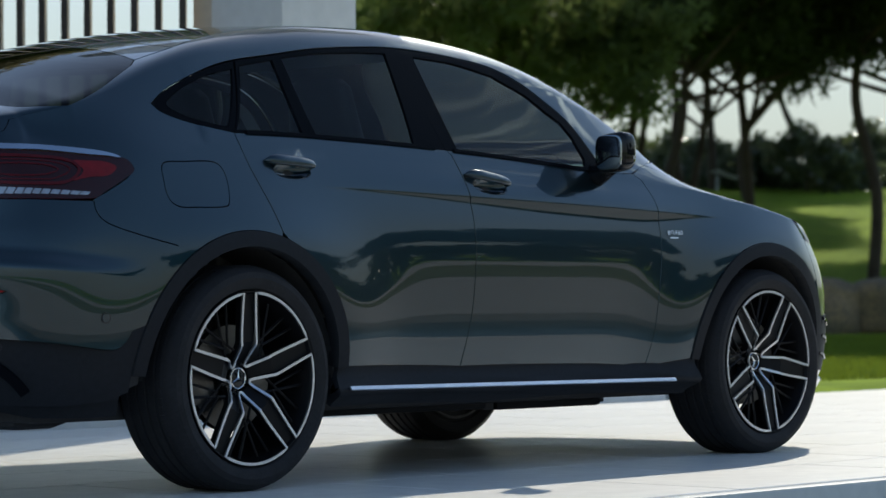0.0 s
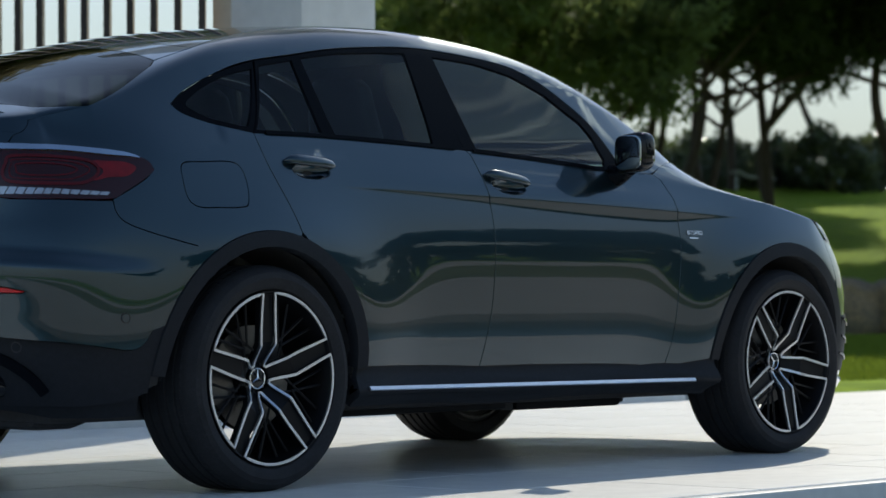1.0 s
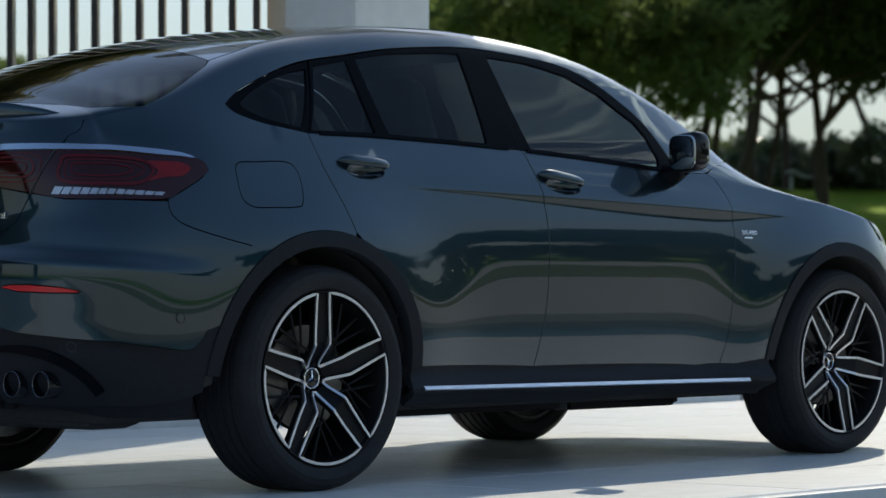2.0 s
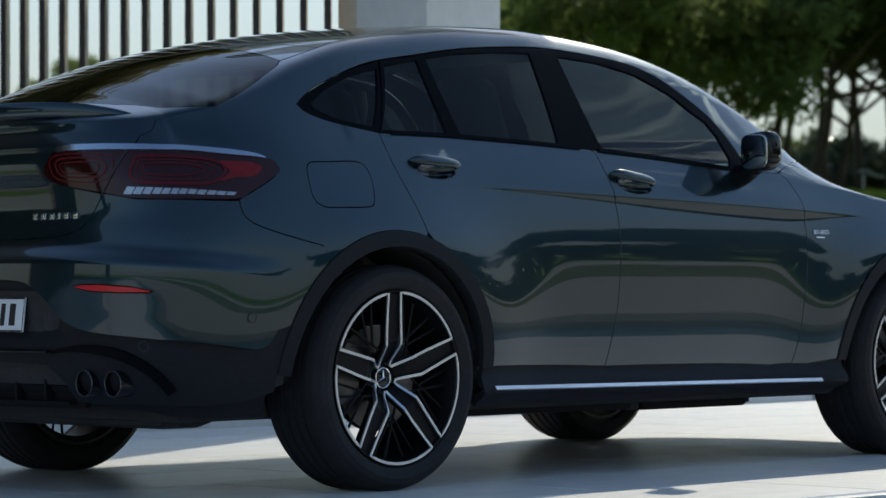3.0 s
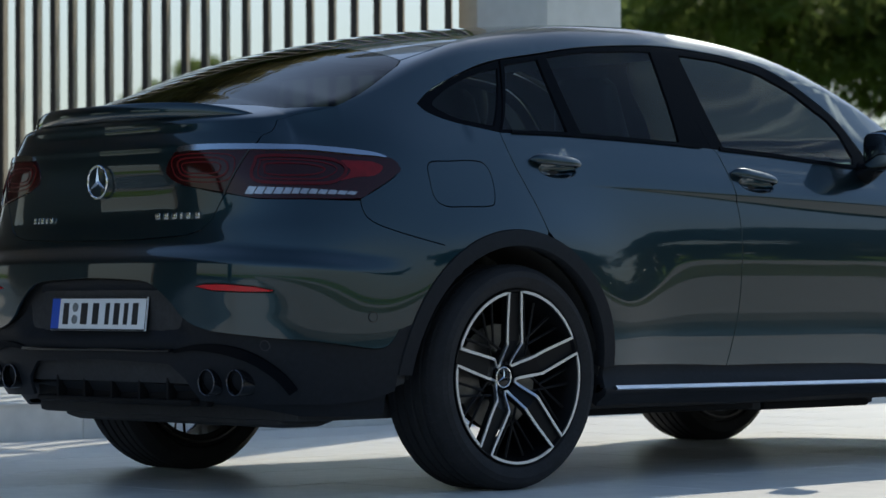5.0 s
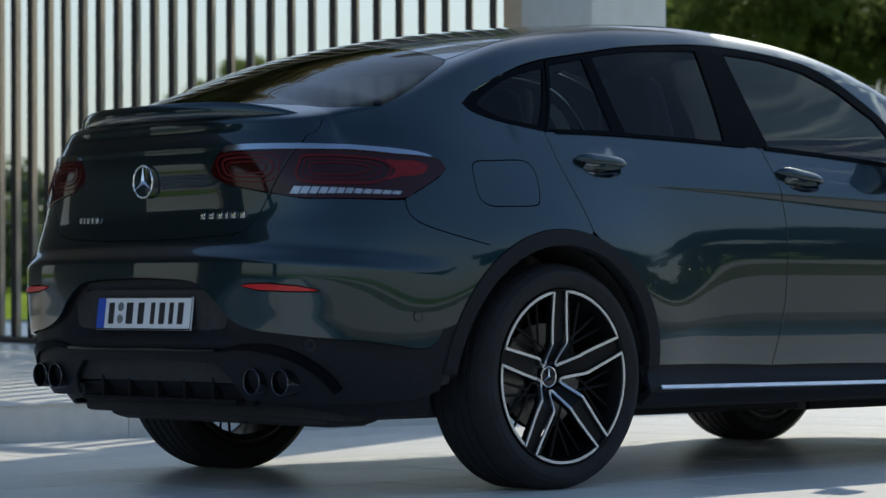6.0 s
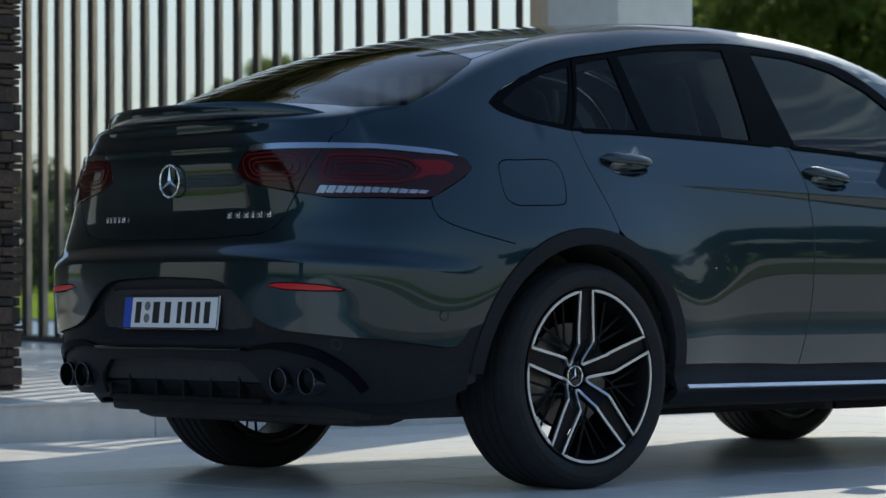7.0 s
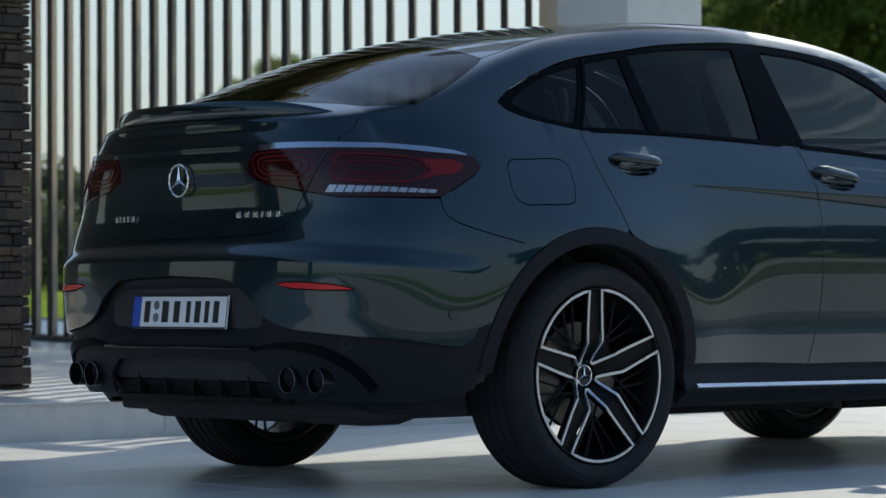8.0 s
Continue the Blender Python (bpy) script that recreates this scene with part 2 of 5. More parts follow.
RAIL_Y = [(-1.0, 0.70), (-0.6, 0.735), (-0.2, 0.715), (0.3, 0.665), (1.0, 0.625), (1.5, 0.645), (1.9, 0.70), (2.2, 0.745), (2.45, 0.77), (2.9, 0.73), (3.3, 0.62), (3.74, 0.40)]
RAIL_Z = [(-1.0, 1.17), (-0.75, 1.205), (-0.5, 1.272), (-0.2, 1.398), (0.07, 1.485), (0.49, 1.555), (0.86, 1.575), (1.07, 1.573), (1.38, 1.548), (1.57, 1.520), (1.70, 1.488), (1.87, 1.430), (2.04, 1.352), (2.21, 1.252), (2.40, 1.135), (2.6, 1.06), (3.0, 0.99), (3.3, 0.91), (3.5, 0.83), (3.74, 0.71)]
SPINE_Z = [(-1.0, 1.18), (-0.787, 1.27), (-0.55, 1.355), (-0.253, 1.45), (0.11, 1.535), (0.38, 1.575), (0.7, 1.60), (1.07, 1.605), (1.45, 1.575), (1.75, 1.48), (2.1, 1.31), (2.45, 1.15), (2.65, 1.10), (3.0, 1.06), (3.3, 0.99), (3.55, 0.89), (3.74, 0.72)]


def cap(u, v):
    """A point of the upper body: v runs from the belt (0) over the rail (0.5) to the middle line (1)."""
    e = low(u, edge_z(low(u, 1.0)[0]))
    x = e[0]
    xc = x + 0.10 * (1 - ease(0.35, 1.1, u))
    e, r, c = np.array([x, e[1], e[2]]), np.array([x, min(spline(RAIL_Y, x), e[1] * 0.93), spline(RAIL_Z, x)]), np.array([xc, 0.0, spline(SPINE_Z, xc)])
    r[2] = max(r[2], e[2] + 0.004)
    tight = 0.80 + 0.10 * (1 - ease(-0.2, 0.4, x))
    a = e + tight * (r - e)
    b = r + (1.02 - tight) * (np.array([r[0], r[1] * 0.5, c[2]]) - r)
    if v < 0.45:
        t, rise = v / 0.45, min(0.35 * (a[2] - e[2]), 0.05)
        k = e + (e - low(u, e[2] - 0.02)) / 0.02 * rise
        k[1] = max(k[1], a[1])
        return (1 - t) ** 2 * e + 2 * t * (1 - t) * k + t * t * a
    if v < 0.6:
        t = (v - 0.45) / 0.15
        return (1 - t) ** 2 * a + 2 * t * (1 - t) * r + t * t * b
    t = (v - 0.6) / 0.4
    k = np.array([(b[0] + c[0]) / 2, b[1] * 0.5, c[2]])
    return (1 - t) ** 2 * b + 2 * t * (1 - t) * k + t * t * c


def skin(u, w, out=0.0):
    """A point of the right-hand skin: w in metres below the belt edge when negative, over the cap up to 0.9 when positive."""
    def at(a, b):
        q = low(a, edge_z(low(a, 1.0)[0]) + b) if b <= 0 else cap(a, min(b / 0.9, 1.0))
        return np.array([q[0], -q[1], q[2]])
    q = at(u, w)
    if out:
        d = 0.006
        n = np.cross(at(min(u + d, LENGTH), w) - at(max(u - d, 0), w), at(u, w + d) - at(u, w - d))
        q = q + out * n / max(np.linalg.norm(n), 1e-9)
    return q
from mathutils.geometry import delaunay_2d_cdt


def normal(u, w, d=0.008):
    n = np.cross(skin(min(u + d, LENGTH), w) - skin(max(u - d, 0), w), skin(u, min(w + d, 0.9)) - skin(u, w - d))
    k = np.linalg.norm(n)
    return n / k if k > 1e-12 else np.array([0.0, 0.0, 1.0])


def at_xz(x, z):
    """Skin coordinates of a place on the flank."""
    lo, hi = 0.7, LENGTH - 0.55
    for _ in range(30):
        mid = (lo + hi) / 2
        if low(mid, z)[0] < x:
            lo = mid
        else:
            hi = mid
    return (lo, z - edge_z(low(lo, 1.0)[0]))


def inside(poly, p):
    hit, j = False, len(poly) - 1
    for i in range(len(poly)):
        (xi, yi), (xj, yj) = poly[i], poly[j]
        if (yi > p[1]) != (yj > p[1]) and p[0] < (xj - xi) * (p[1] - yi) / (yj - yi) + xi:
            hit = not hit
        j = i
    return hit


def resample(poly, step):
    out = []
    for i in range(len(poly)):
        a, b = np.array(poly[i], float), np.array(poly[(i + 1) % len(poly)], float)
        k = max(1, int(math.ceil(np.hypot(*(b - a)) / step)))
        out += [tuple(a + (b - a) * j / k) for j in range(k)]
    return out


def shrink(poly, by):
    """Moves a polygon's corners inward."""
    area = sum(poly[i - 1][0] * poly[i][1] - poly[i][0] * poly[i - 1][1] for i in range(len(poly)))
    s, out = (1 if area > 0 else -1), []
    for i in range(len(poly)):
        p0, p1, p2 = (np.array(poly[j % len(poly)], float) for j in (i - 1, i, i + 1))
        d1, d2 = p1 - p0, p2 - p1
        d1, d2 = d1 / max(np.hypot(*d1), 1e-9), d2 / max(np.hypot(*d2), 1e-9)
        n1, n2 = np.array([-d1[1], d1[0]]) * s, np.array([-d2[1], d2[0]]) * s
        b = n1 + n2
        b = b / max(np.hypot(*b), 1e-9)
        out.append(tuple(p1 + b * by / max(0.5, float(b @ n1))))
    return out


def sheet(poly, holes=(), out=0.0, depth=0.012, step=0.05, gap=0.0021, lift=None, seam=(), rows=()):
    """A curved sheet of the right-hand skin inside poly: verts, faces and exact normals, with turned-in edges. seam: edges on the middle line, left open."""
    loops = [resample(shrink(poly, gap) if gap else poly, step * 0.6)] + [resample(shrink(h, -gap) if gap else h, step * 0.5) for h in holes]
    if seam:
        loops[0] = [tuple((0.0 if "u0" in seam and abs(p[0]) < gap * 1.6 else p[0], 0.9 if "w1" in seam and abs(p[1] - 0.9) < gap * 1.6 else p[1])) for p in loops[0]]
    pts, rings = [], []
    for lp in loops:
        rings.append(list(range(len(pts), len(pts) + len(lp))))
        pts += lp
    arr = np.array(pts)
    a, b = arr.min(0), arr.max(0)
    for i, x in enumerate(np.arange(a[0] + step * 0.5, b[0], step)):
        for y in np.arange(a[1] + step * 0.5, b[1], step):
            if np.min(np.hypot(arr[:, 0] - x, arr[:, 1] - y)) > step * 0.45 and inside(loops[0], (x, y)) and not any(inside(h, (x, y)) for h in loops[1:]):
                pts.append((x, y))
    rims = [(r[i], r[(i + 1) % len(r)]) for r in rings for i in range(len(r))]
    if rows:
        free = pts[sum(len(r) for r in rings):]
        line_pts, chains = [], []
        for row in rows:
            last = None
            for q in row:
                if inside(loops[0], q) and not any(inside(h, q) for h in loops[1:]) and np.min(np.hypot(arr[:, 0] - q[0], arr[:, 1] - q[1])) > 0.004:
                    line_pts.append(tuple(q))
                    if last is not None:
                        chains.append((last, len(line_pts) - 1))
                    last = len(line_pts) - 1
                else:
                    last = None
        if line_pts:
            la = np.array(line_pts)
            free = [p for p in free if np.min(np.abs(la[:, 1] - p[1]) + 0.35 * np.abs(la[:, 0] - p[0])) > step * 0.45]
            base = sum(len(r) for r in rings)
            pts = pts[:base] + line_pts + free
            rims += [(base + i, base + j) for i, j in chains]
    from_cdt = delaunay_2d_cdt([Vector(p) for p in pts], rims, [], 0, 1e-7)
    flat, tris = [tuple(p) for p in from_cdt[0]], []
    for f in from_cdt[2]:
        c = (sum(flat[i][0] for i in f) / len(f), sum(flat[i][1] for i in f) / len(f))
        if inside(loops[0], c) and not any(inside(h, c) for h in loops[1:]):
            tris.append(tuple(f))
    verts, norms = [], []
    for u, w in flat:
        n = normal(u, w, 0.003 if rows else 0.008)
        verts.append(skin(u, w) + n * (out + (lift(u, w) if lift else 0)))
        if lift:
            d = 0.007
            a, b, c, e = ((max(u - d, 0), w), (u + d, w), (u, w - d), (u, min(w + d, 0.9)))
            p0, p1, p2, p3 = (skin(*q) + n * lift(*q) for q in (a, b, c, e))
            n = np.cross(p1 - p0, p3 - p2)
            n = n / max(np.linalg.norm(n), 1e-12)
            if u < d:
                n[1] = 0.0
        norms.append(n)
    faces = []
    for f in tris:
        p = [verts[i] for i in f]
        faces.append(f if np.dot(np.cross(p[1] - p[0], p[2] - p[0]), norms[f[0]]) > 0 else f[::-1])
    count = {}
    for f in faces:
        for i in range(len(f)):
            e = (f[i], f[(i + 1) % len(f)])
            count[e] = True
    for e in list(count):
        if (e[1], e[0]) not in count:
            p, q = flat[e[0]], flat[e[1]]
            if ("u0" in seam and abs(p[0]) < 1e-6 and abs(q[0]) < 1e-6) or ("w1" in seam and abs(p[1] - 0.9) < 1e-6 and abs(q[1] - 0.9) < 1e-6):
                continue
            k = len(verts)
            A, B, na, nb = verts[e[0]], verts[e[1]], norms[e[0]], norms[e[1]]
            side = np.cross(B - A, na)
            side = side / max(np.linalg.norm(side), 1e-9)
            verts += [A, B, B - nb * depth, A - na * depth]
            norms += [na * 0.6 + side * 0.8, nb * 0.6 + side * 0.8, side, side]
            faces.append((k + 1, k, k + 3, k + 2))
    return verts, faces, norms


def skin_part(name, data, mat, parent, label="", left=False, both=False):
    """Links a sheet as a part, on the right, mirrored to the left, or joined with its mirror."""
    v, f, n = data
    flip = lambda q: np.array([q[0], -q[1], q[2]])
    if both:
        k = len(v)
        v, n, f = list(v) + [flip(q) for q in v], list(n) + [flip(q) for q in n], list(f) + [tuple(i + k for i in g[::-1]) for g in f]
    elif left:
        v, n, f = [flip(q) for q in v], [flip(q) for q in n], [g[::-1] for g in f]
    me = mesh_from(name, v, f, mat)
    me.shade_smooth()
    me.normals_split_custom_set_from_vertices([tuple(Vector(q).normalized()) for q in n])
    ob = new(name, me)
    ob.parent = parent
    return tagged(ob, label)


def pair(name, parent, mat, poly, label="", **kw):
    """The same sheet on the right and on the left flank; returns the two objects."""
    data = sheet(poly, **kw)
    p = parent if isinstance(parent, (list, tuple)) else (parent, parent)
    return skin_part(name, data, mat, p[0], label), skin_part(name, data, mat, p[1], label, left=True)


def tube(path, radius, sides=8, closed=False):
    """A round or flat-sided rod along 3D points; radius may be a list."""
    verts, faces, n = [], [], len(path)
    path = [Vector(p) for p in path]
    for i, p in enumerate(path):
        d = (path[(i + 1) % n if closed else min(i + 1, n - 1)] - path[i - 1 if closed else max(i - 1, 0)]).normalized()
        a = d.cross(Vector((0.31, 0.17, 0.93)))
        a = (a if a.length > 0.05 else d.cross(Vector((1, 0, 0)))).normalized()
        b = d.cross(a)
        r = radius[i] if isinstance(radius, (list, tuple)) else radius
        verts += [p + (a * math.cos(2 * math.pi * k / sides) + b * math.sin(2 * math.pi * k / sides)) * r for k in range(sides)]
    for i in range(n if closed else n - 1):
        j = (i + 1) % n
        faces += [(i * sides + k, i * sides + (k + 1) % sides, j * sides + (k + 1) % sides, j * sides + k) for k in range(sides)]
    if not closed:
        faces += [tuple(range(sides))[::-1], tuple((n - 1) * sides + k for k in range(sides))]
    return verts, faces


def ribbon(path, width, normals, thick, closed=False):
    """A flat bar of that width and thickness along 3D points, its face along normals."""
    verts, faces, n = [], [], len(path)
    path = [np.array(p, float) for p in path]
    for i, p in enumerate(path):
        a, b = path[(i + 1) % n if closed else min(i + 1, n - 1)], path[i - 1 if closed else max(i - 1, 0)]
        d = (a - b) / max(np.linalg.norm(a - b), 1e-9)
        nn = np.array(normals[i] if isinstance(normals, list) else normals, float)
        s = np.cross(d, nn)
        s /= max(np.linalg.norm(s), 1e-9)
        wd = width[i] if isinstance(width, (list, tuple)) else width
        verts += [p + s * wd / 2, p + s * wd / 2 + nn * thick, p - s * wd / 2 + nn * thick, p - s * wd / 2]
    for i in range(n if closed else n - 1):
        j = (i + 1) % n
        faces += [(i * 4 + k, i * 4 + (k + 1) % 4, j * 4 + (k + 1) % 4, j * 4 + k) for k in range(4)]
    if not closed:
        faces += [(0, 1, 2, 3)[::-1], tuple((n - 1) * 4 + k for k in range(4))]
    return verts, faces


def on_skin(points, out=0.0, n=6, closed=False):
    path = smooth_path(points, n, closed) if n > 1 else points
    return [skin(u, w) + normal(u, w) * out for u, w in path], [normal(u, w) for u, w in path]


def mirrored(data):
    return [(v[0], -v[1], v[2]) for v in data[0]], [tuple(f)[::-1] for f in data[1]]


def glass(name, tint, ior=1.5, rough=0.01):
    """Thin tinted sheet glass: what passes is tinted, what reflects follows Fresnel."""
    m = bpy.data.materials.new(name)
    m.use_nodes = True
    n, l = m.node_tree.nodes, m.node_tree.links
    clear, gloss, mix, fr = n.new("ShaderNodeBsdfTransparent"), n.new("ShaderNodeBsdfGlossy"), n.new("ShaderNodeMixShader"), n.new("ShaderNodeFresnel")
    clear.inputs["Color"].default_value = (*tint, 1)
    gloss.inputs["Roughness"].default_value = rough
    fr.inputs["IOR"].default_value = ior
    l.new(fr.outputs[0], mix.inputs[0]), l.new(clear.outputs[0], mix.inputs[1]), l.new(gloss.outputs[0], mix.inputs[2])
    l.new(mix.outputs[0], n["Material Output"].inputs["Surface"])
    return m


TINTED = glass("privacy_glass", (0.44, 0.53, 0.54), 1.27)
CLEAR = glass("side_glass", (0.36, 0.45, 0.46), 1.36)
REARGLASS = glass("rear_screen_glass", (0.03, 0.035, 0.03), 1.25, 0.03)
RED = material("red_lens", (0.022, 0.0012, 0.002), 0.08, spec=0.4)
REDLIT = material("red_light_guide", (0.075, 0.002, 0.004), 0.25, spec=0.3)
REDFIELD = material("red_lamp_field", (0.17, 0.004, 0.007), 0.3, noise_scale=40, vary=0.3, spec=0.3)
BRIGHT = material("satin_chrome", (0.42, 0.47, 0.54), 0.14, 1.0)
LENS = material("clear_lens", (0.40, 0.42, 0.45), 0.15, 0.6, coat=0.8, noise_scale=60, vary=0.3)
REFLEX = material("red_reflector", (0.55, 0.008, 0.015), 0.2, spec=0.4)
SEATFAB = material("black_leather", (0.02, 0.02, 0.021), 0.5, noise_scale=30, bump=0.2)
PLATE = material("plate_white", (0.78, 0.79, 0.80), 0.35)
BLUE = material("plate_blue", (0.02, 0.08, 0.45), 0.4)
INK = material("plate_black", (0.012, 0.012, 0.014), 0.5)
MIRROR = material("mirror_glass", (0.30, 0.32, 0.33), 0.02, 1.0)

# ---- the car ----
car = tagged(new("car"), "dark graphite metallic coupe SUV parked on the pale terrace", "car")
WB, AXLE = 2.873, 0.365


def arc(cx, r, a0, a1, n=14):
    """Skin coordinates along a wheel arch, angles in degrees from the front over the top."""
    return [at_xz(cx + r * math.cos(radians(a)), AXLE + r * math.sin(radians(a))) for a in np.linspace(a0, a1, n)]


BELT = [(1.424, 0.292), (1.459, 0.238), (1.564, 0.172), (1.740, 0.104), (2.230, 0.065), (2.775, 0.036), (3.109, 0.021), (3.425, 0.0), (3.615, 0.0)]
C_SEAM = [(1.740, 0.104), (1.746, 0.013), (1.760, -0.059), (1.787, -0.129), (1.819, -0.204), (1.851, -0.293)]
B_SEAM = [(2.775, 0.036), (2.803, -0.026), (2.829, -0.112), (2.845, -0.213), (2.848, -0.355), (2.843, -0.496), (2.836, -0.577), (2.821, -0.678), (2.809, -0.752)]
A_SEAM = [(3.824, 0.06), (3.885, -0.032), (3.914, -0.095), (3.925, -0.235), (3.905, -0.433), (3.886, -0.607), (3.864, -0.712)]
ROOFLINE = [(1.424, 0.292), (1.495, 0.329), (1.637, 0.357), (1.863, 0.387), (2.285, 0.410), (2.718, 0.428), (3.144, 0.430), (3.305, 0.412), (3.449, 0.369), (3.558, 0.299), (3.622, 0.15), (3.645, 0.0)]
GUTTER = [(4.02, 0.36), (3.93, 0.45), (3.70, 0.475), (3.2, 0.505), (2.7, 0.525), (2.0, 0.535), (1.635, 0.540)]
LIGHT = [(0.344, -0.110), (0.373, -0.065), (0.418, -0.052), (0.680, -0.045), (1.000, -0.028), (1.223, -0.033), (1.273, -0.073), (1.240, -0.102), (1.149, -0.151), (1.104, -0.174), (0.940, -0.188), (0.722, -0.199), (0.603, -0.187), (0.423, -0.163), (0.358, -0.137)]
REAR_ARCH, FRONT_ARCH = 0.478, 0.472
fine = lambda pts, n=5: [tuple(p) for p in smooth_path(pts, n)]

HANDLES = ((0.245, 1.062), (1.238, 1.036))


def cup_edge(x, z):
    """The rim of the hollow behind a door handle."""
    u, w = at_xz(x, z)
    return [(u + 0.004 + 0.088 * math.cos(a), w - 0.016 - 0.004 * math.cos(a) + 0.027 * math.sin(a)) for a in np.linspace(0, 2 * math.pi, 28, endpoint=False)]


# rear door, front door
rd_arch = arc(0.0, REAR_ARCH, 4, 70)
REAR_DOOR = fine([p for p in BELT if 1.73 < p[0] < 2.78]) + fine(B_SEAM)[1:] + [(2.17, -0.748), (2.15, -0.74)] + [p for p in rd_arch if p[1] < -0.30] + fine(C_SEAM)[::-1][:-1]
FRONT_DOOR = fine([p for p in BELT if 2.76 < p[0]] + [(3.71, 0.02), (3.824, 0.06)]) + fine(A_SEAM)[1:] + fine(B_SEAM)[::-1][:-1]
CREASE_ROWS = [[at_xz(x, shoulder(x)[0] + k * shoulder(x)[1] + c) for x in np.arange(0.30, 2.86, 0.03)] for k, c in ((-1, -0.010), (-1, -0.001), (-0.85, 0.002), (-0.5, 0), (0, -0.002), (0, 0.003), (0, 0.012), (0, 0.035), (0, 0.065), (0, 0.10))]
rear_doors = pair("rear_door", car, PAINT, REAR_DOOR, "dark graphite door panel", step=0.025, rows=CREASE_ROWS, holes=[cup_edge(*HANDLES[0])], gap=0.0026)
front_doors = pair("front_door", car, PAINT, FRONT_DOOR, "dark graphite door panel", step=0.025, rows=CREASE_ROWS, holes=[cup_edge(*HANDLES[1])], gap=0.0026)

# quarter panel with the roof rail, round the window opening
FUEL = [(1.392, -0.056), (1.48, -0.052), (1.595, -0.054), (1.636, -0.075), (1.647, -0.125), (1.636, -0.185), (1.608, -0.202), (1.50, -0.200), (1.427, -0.196), (1.388, -0.170), (1.380, -0.11)]
BUMPER_SEAM = [(1.104, -0.174), (1.107, -0.211), (1.133, -0.242), (1.212, -0.270), (1.421, -0.326)]
HATCH_SEAM = [(0.793, 0.348), (0.735, 0.12), (0.696, -0.01), (0.680, -0.045)]
GLASS_SIDE = [(1.477, 0.556), (1.38, 0.523), (1.288, 0.488), (1.19, 0.450), (1.096, 0.411)]
FUEL = [tuple(p) for p in smooth_path(FUEL, 4, True)]
q_arch = [p for p in arc(0.0, REAR_ARCH, 66, 125, 16)]
QUARTER = fine(C_SEAM)[::-1] + fine([(1.740, 0.104), (1.564, 0.172), (1.459, 0.238), (1.424, 0.292)])[1:] + fine(ROOFLINE)[1:] + [(3.71, 0.02), (3.815, 0.062)] + fine([(3.815, 0.062), (3.93, 0.22), (4.02, 0.36)], 3)[1:-1] + fine(GUTTER) \
    + [(1.56, 0.548)] + fine(GLASS_SIDE) + fine([(1.096, 0.411), (0.945, 0.390), (0.793, 0.348)], 3)[1:] + fine(HATCH_SEAM)[1:] \
    + LIGHT[4:10] + fine(BUMPER_SEAM)[1:-1] + [p for p in q_arch[::-1] if p[0] > 1.42 and p[0] < 1.845]
pair("quarter_panel", car, PAINT, QUARTER, "dark graphite rear wing and roof rail", holes=[FUEL], step=0.03)
pair("fuel_flap", car, PAINT, FUEL)

# front wing and bonnet
f_arch = arc(WB, FRONT_ARCH, 176, 8, 22)
WING_TOP = [(3.824, 0.06), (3.93, 0.21), (4.10, 0.215), (4.35, 0.14), (4.60, 0.07), (4.80, 0.02)]
WING = fine(A_SEAM) + [at_xz(WB - FRONT_ARCH, 0.385)] + f_arch[1:-4] + [(4.97, -0.20), (4.90, -0.06)] + fine(WING_TOP)[::-1][:-1]
pair("front_wing", car, PAINT, WING, "dark graphite front wing", step=0.03, rows=CREASE_ROWS)
BONNET = fine(WING_TOP)[4:] + [(4.95, 0.10), (5.08, 0.5), (5.1, 0.9), (4.16, 0.9), (4.13, 0.6), (4.03, 0.36)]
skin_part("bonnet", sheet(BONNET, seam=("w1",)), PAINT, car, both=True)
skin_part("front_bumper", sheet([(4.90, -0.06), (4.97, -0.20), f_arch[-4], f_arch[-3], f_arch[-2], f_arch[-1], (5.06, -0.68), (LENGTH - 0.3, -0.56), (LENGTH - 0.001, -0.50), (LENGTH - 0.001, -0.02), (5.3, -0.02)], step=0.05), PAINT, car, both=True)
HEADLAMP = [(4.80, 0.02), (4.95, 0.10), (5.12, 0.06), (5.22, -0.02), (4.92, -0.055)]
pair("headlamp", car, CLEAR, HEADLAMP, "clear headlamp lens", out=0.003)

# roof, windscreen, rear glass and its frame
ROOF_REAR = [(1.635, 0.540), (1.640, 0.62), (1.664, 0.737), (1.688, 0.866), (1.69, 0.9)]
ROOF = fine(GUTTER[3:]) + fine(ROOF_REAR)[1:] + [(3.12, 0.9), (3.14, 0.7)]
skin_part("roof", sheet(ROOF, seam=("w1",), step=0.06), PAINT, car, "dark graphite roof panel", both=True)
skin_part("windscreen", sheet([(4.02, 0.365), (3.93, 0.455), (3.70, 0.48), (3.2, 0.51), (3.14, 0.7), (3.12, 0.9), (4.15, 0.9), (4.12, 0.6)], seam=("w1",), step=0.05), CLEAR, car, "clear windscreen", both=True)
GLASS_FOOT = [(1.096, 0.411), (0.941, 0.540), (0.76, 0.630), (0.64, 0.76), (0.60, 0.9)]
GLASS_TOP = [(1.560, 0.9), (1.558, 0.86), (1.549, 0.75), (1.519, 0.654), (1.497, 0.60), (1.477, 0.556)]
REAR_GLASS = fine(GLASS_SIDE) + fine(GLASS_FOOT)[1:] + fine(GLASS_TOP)[:-1]

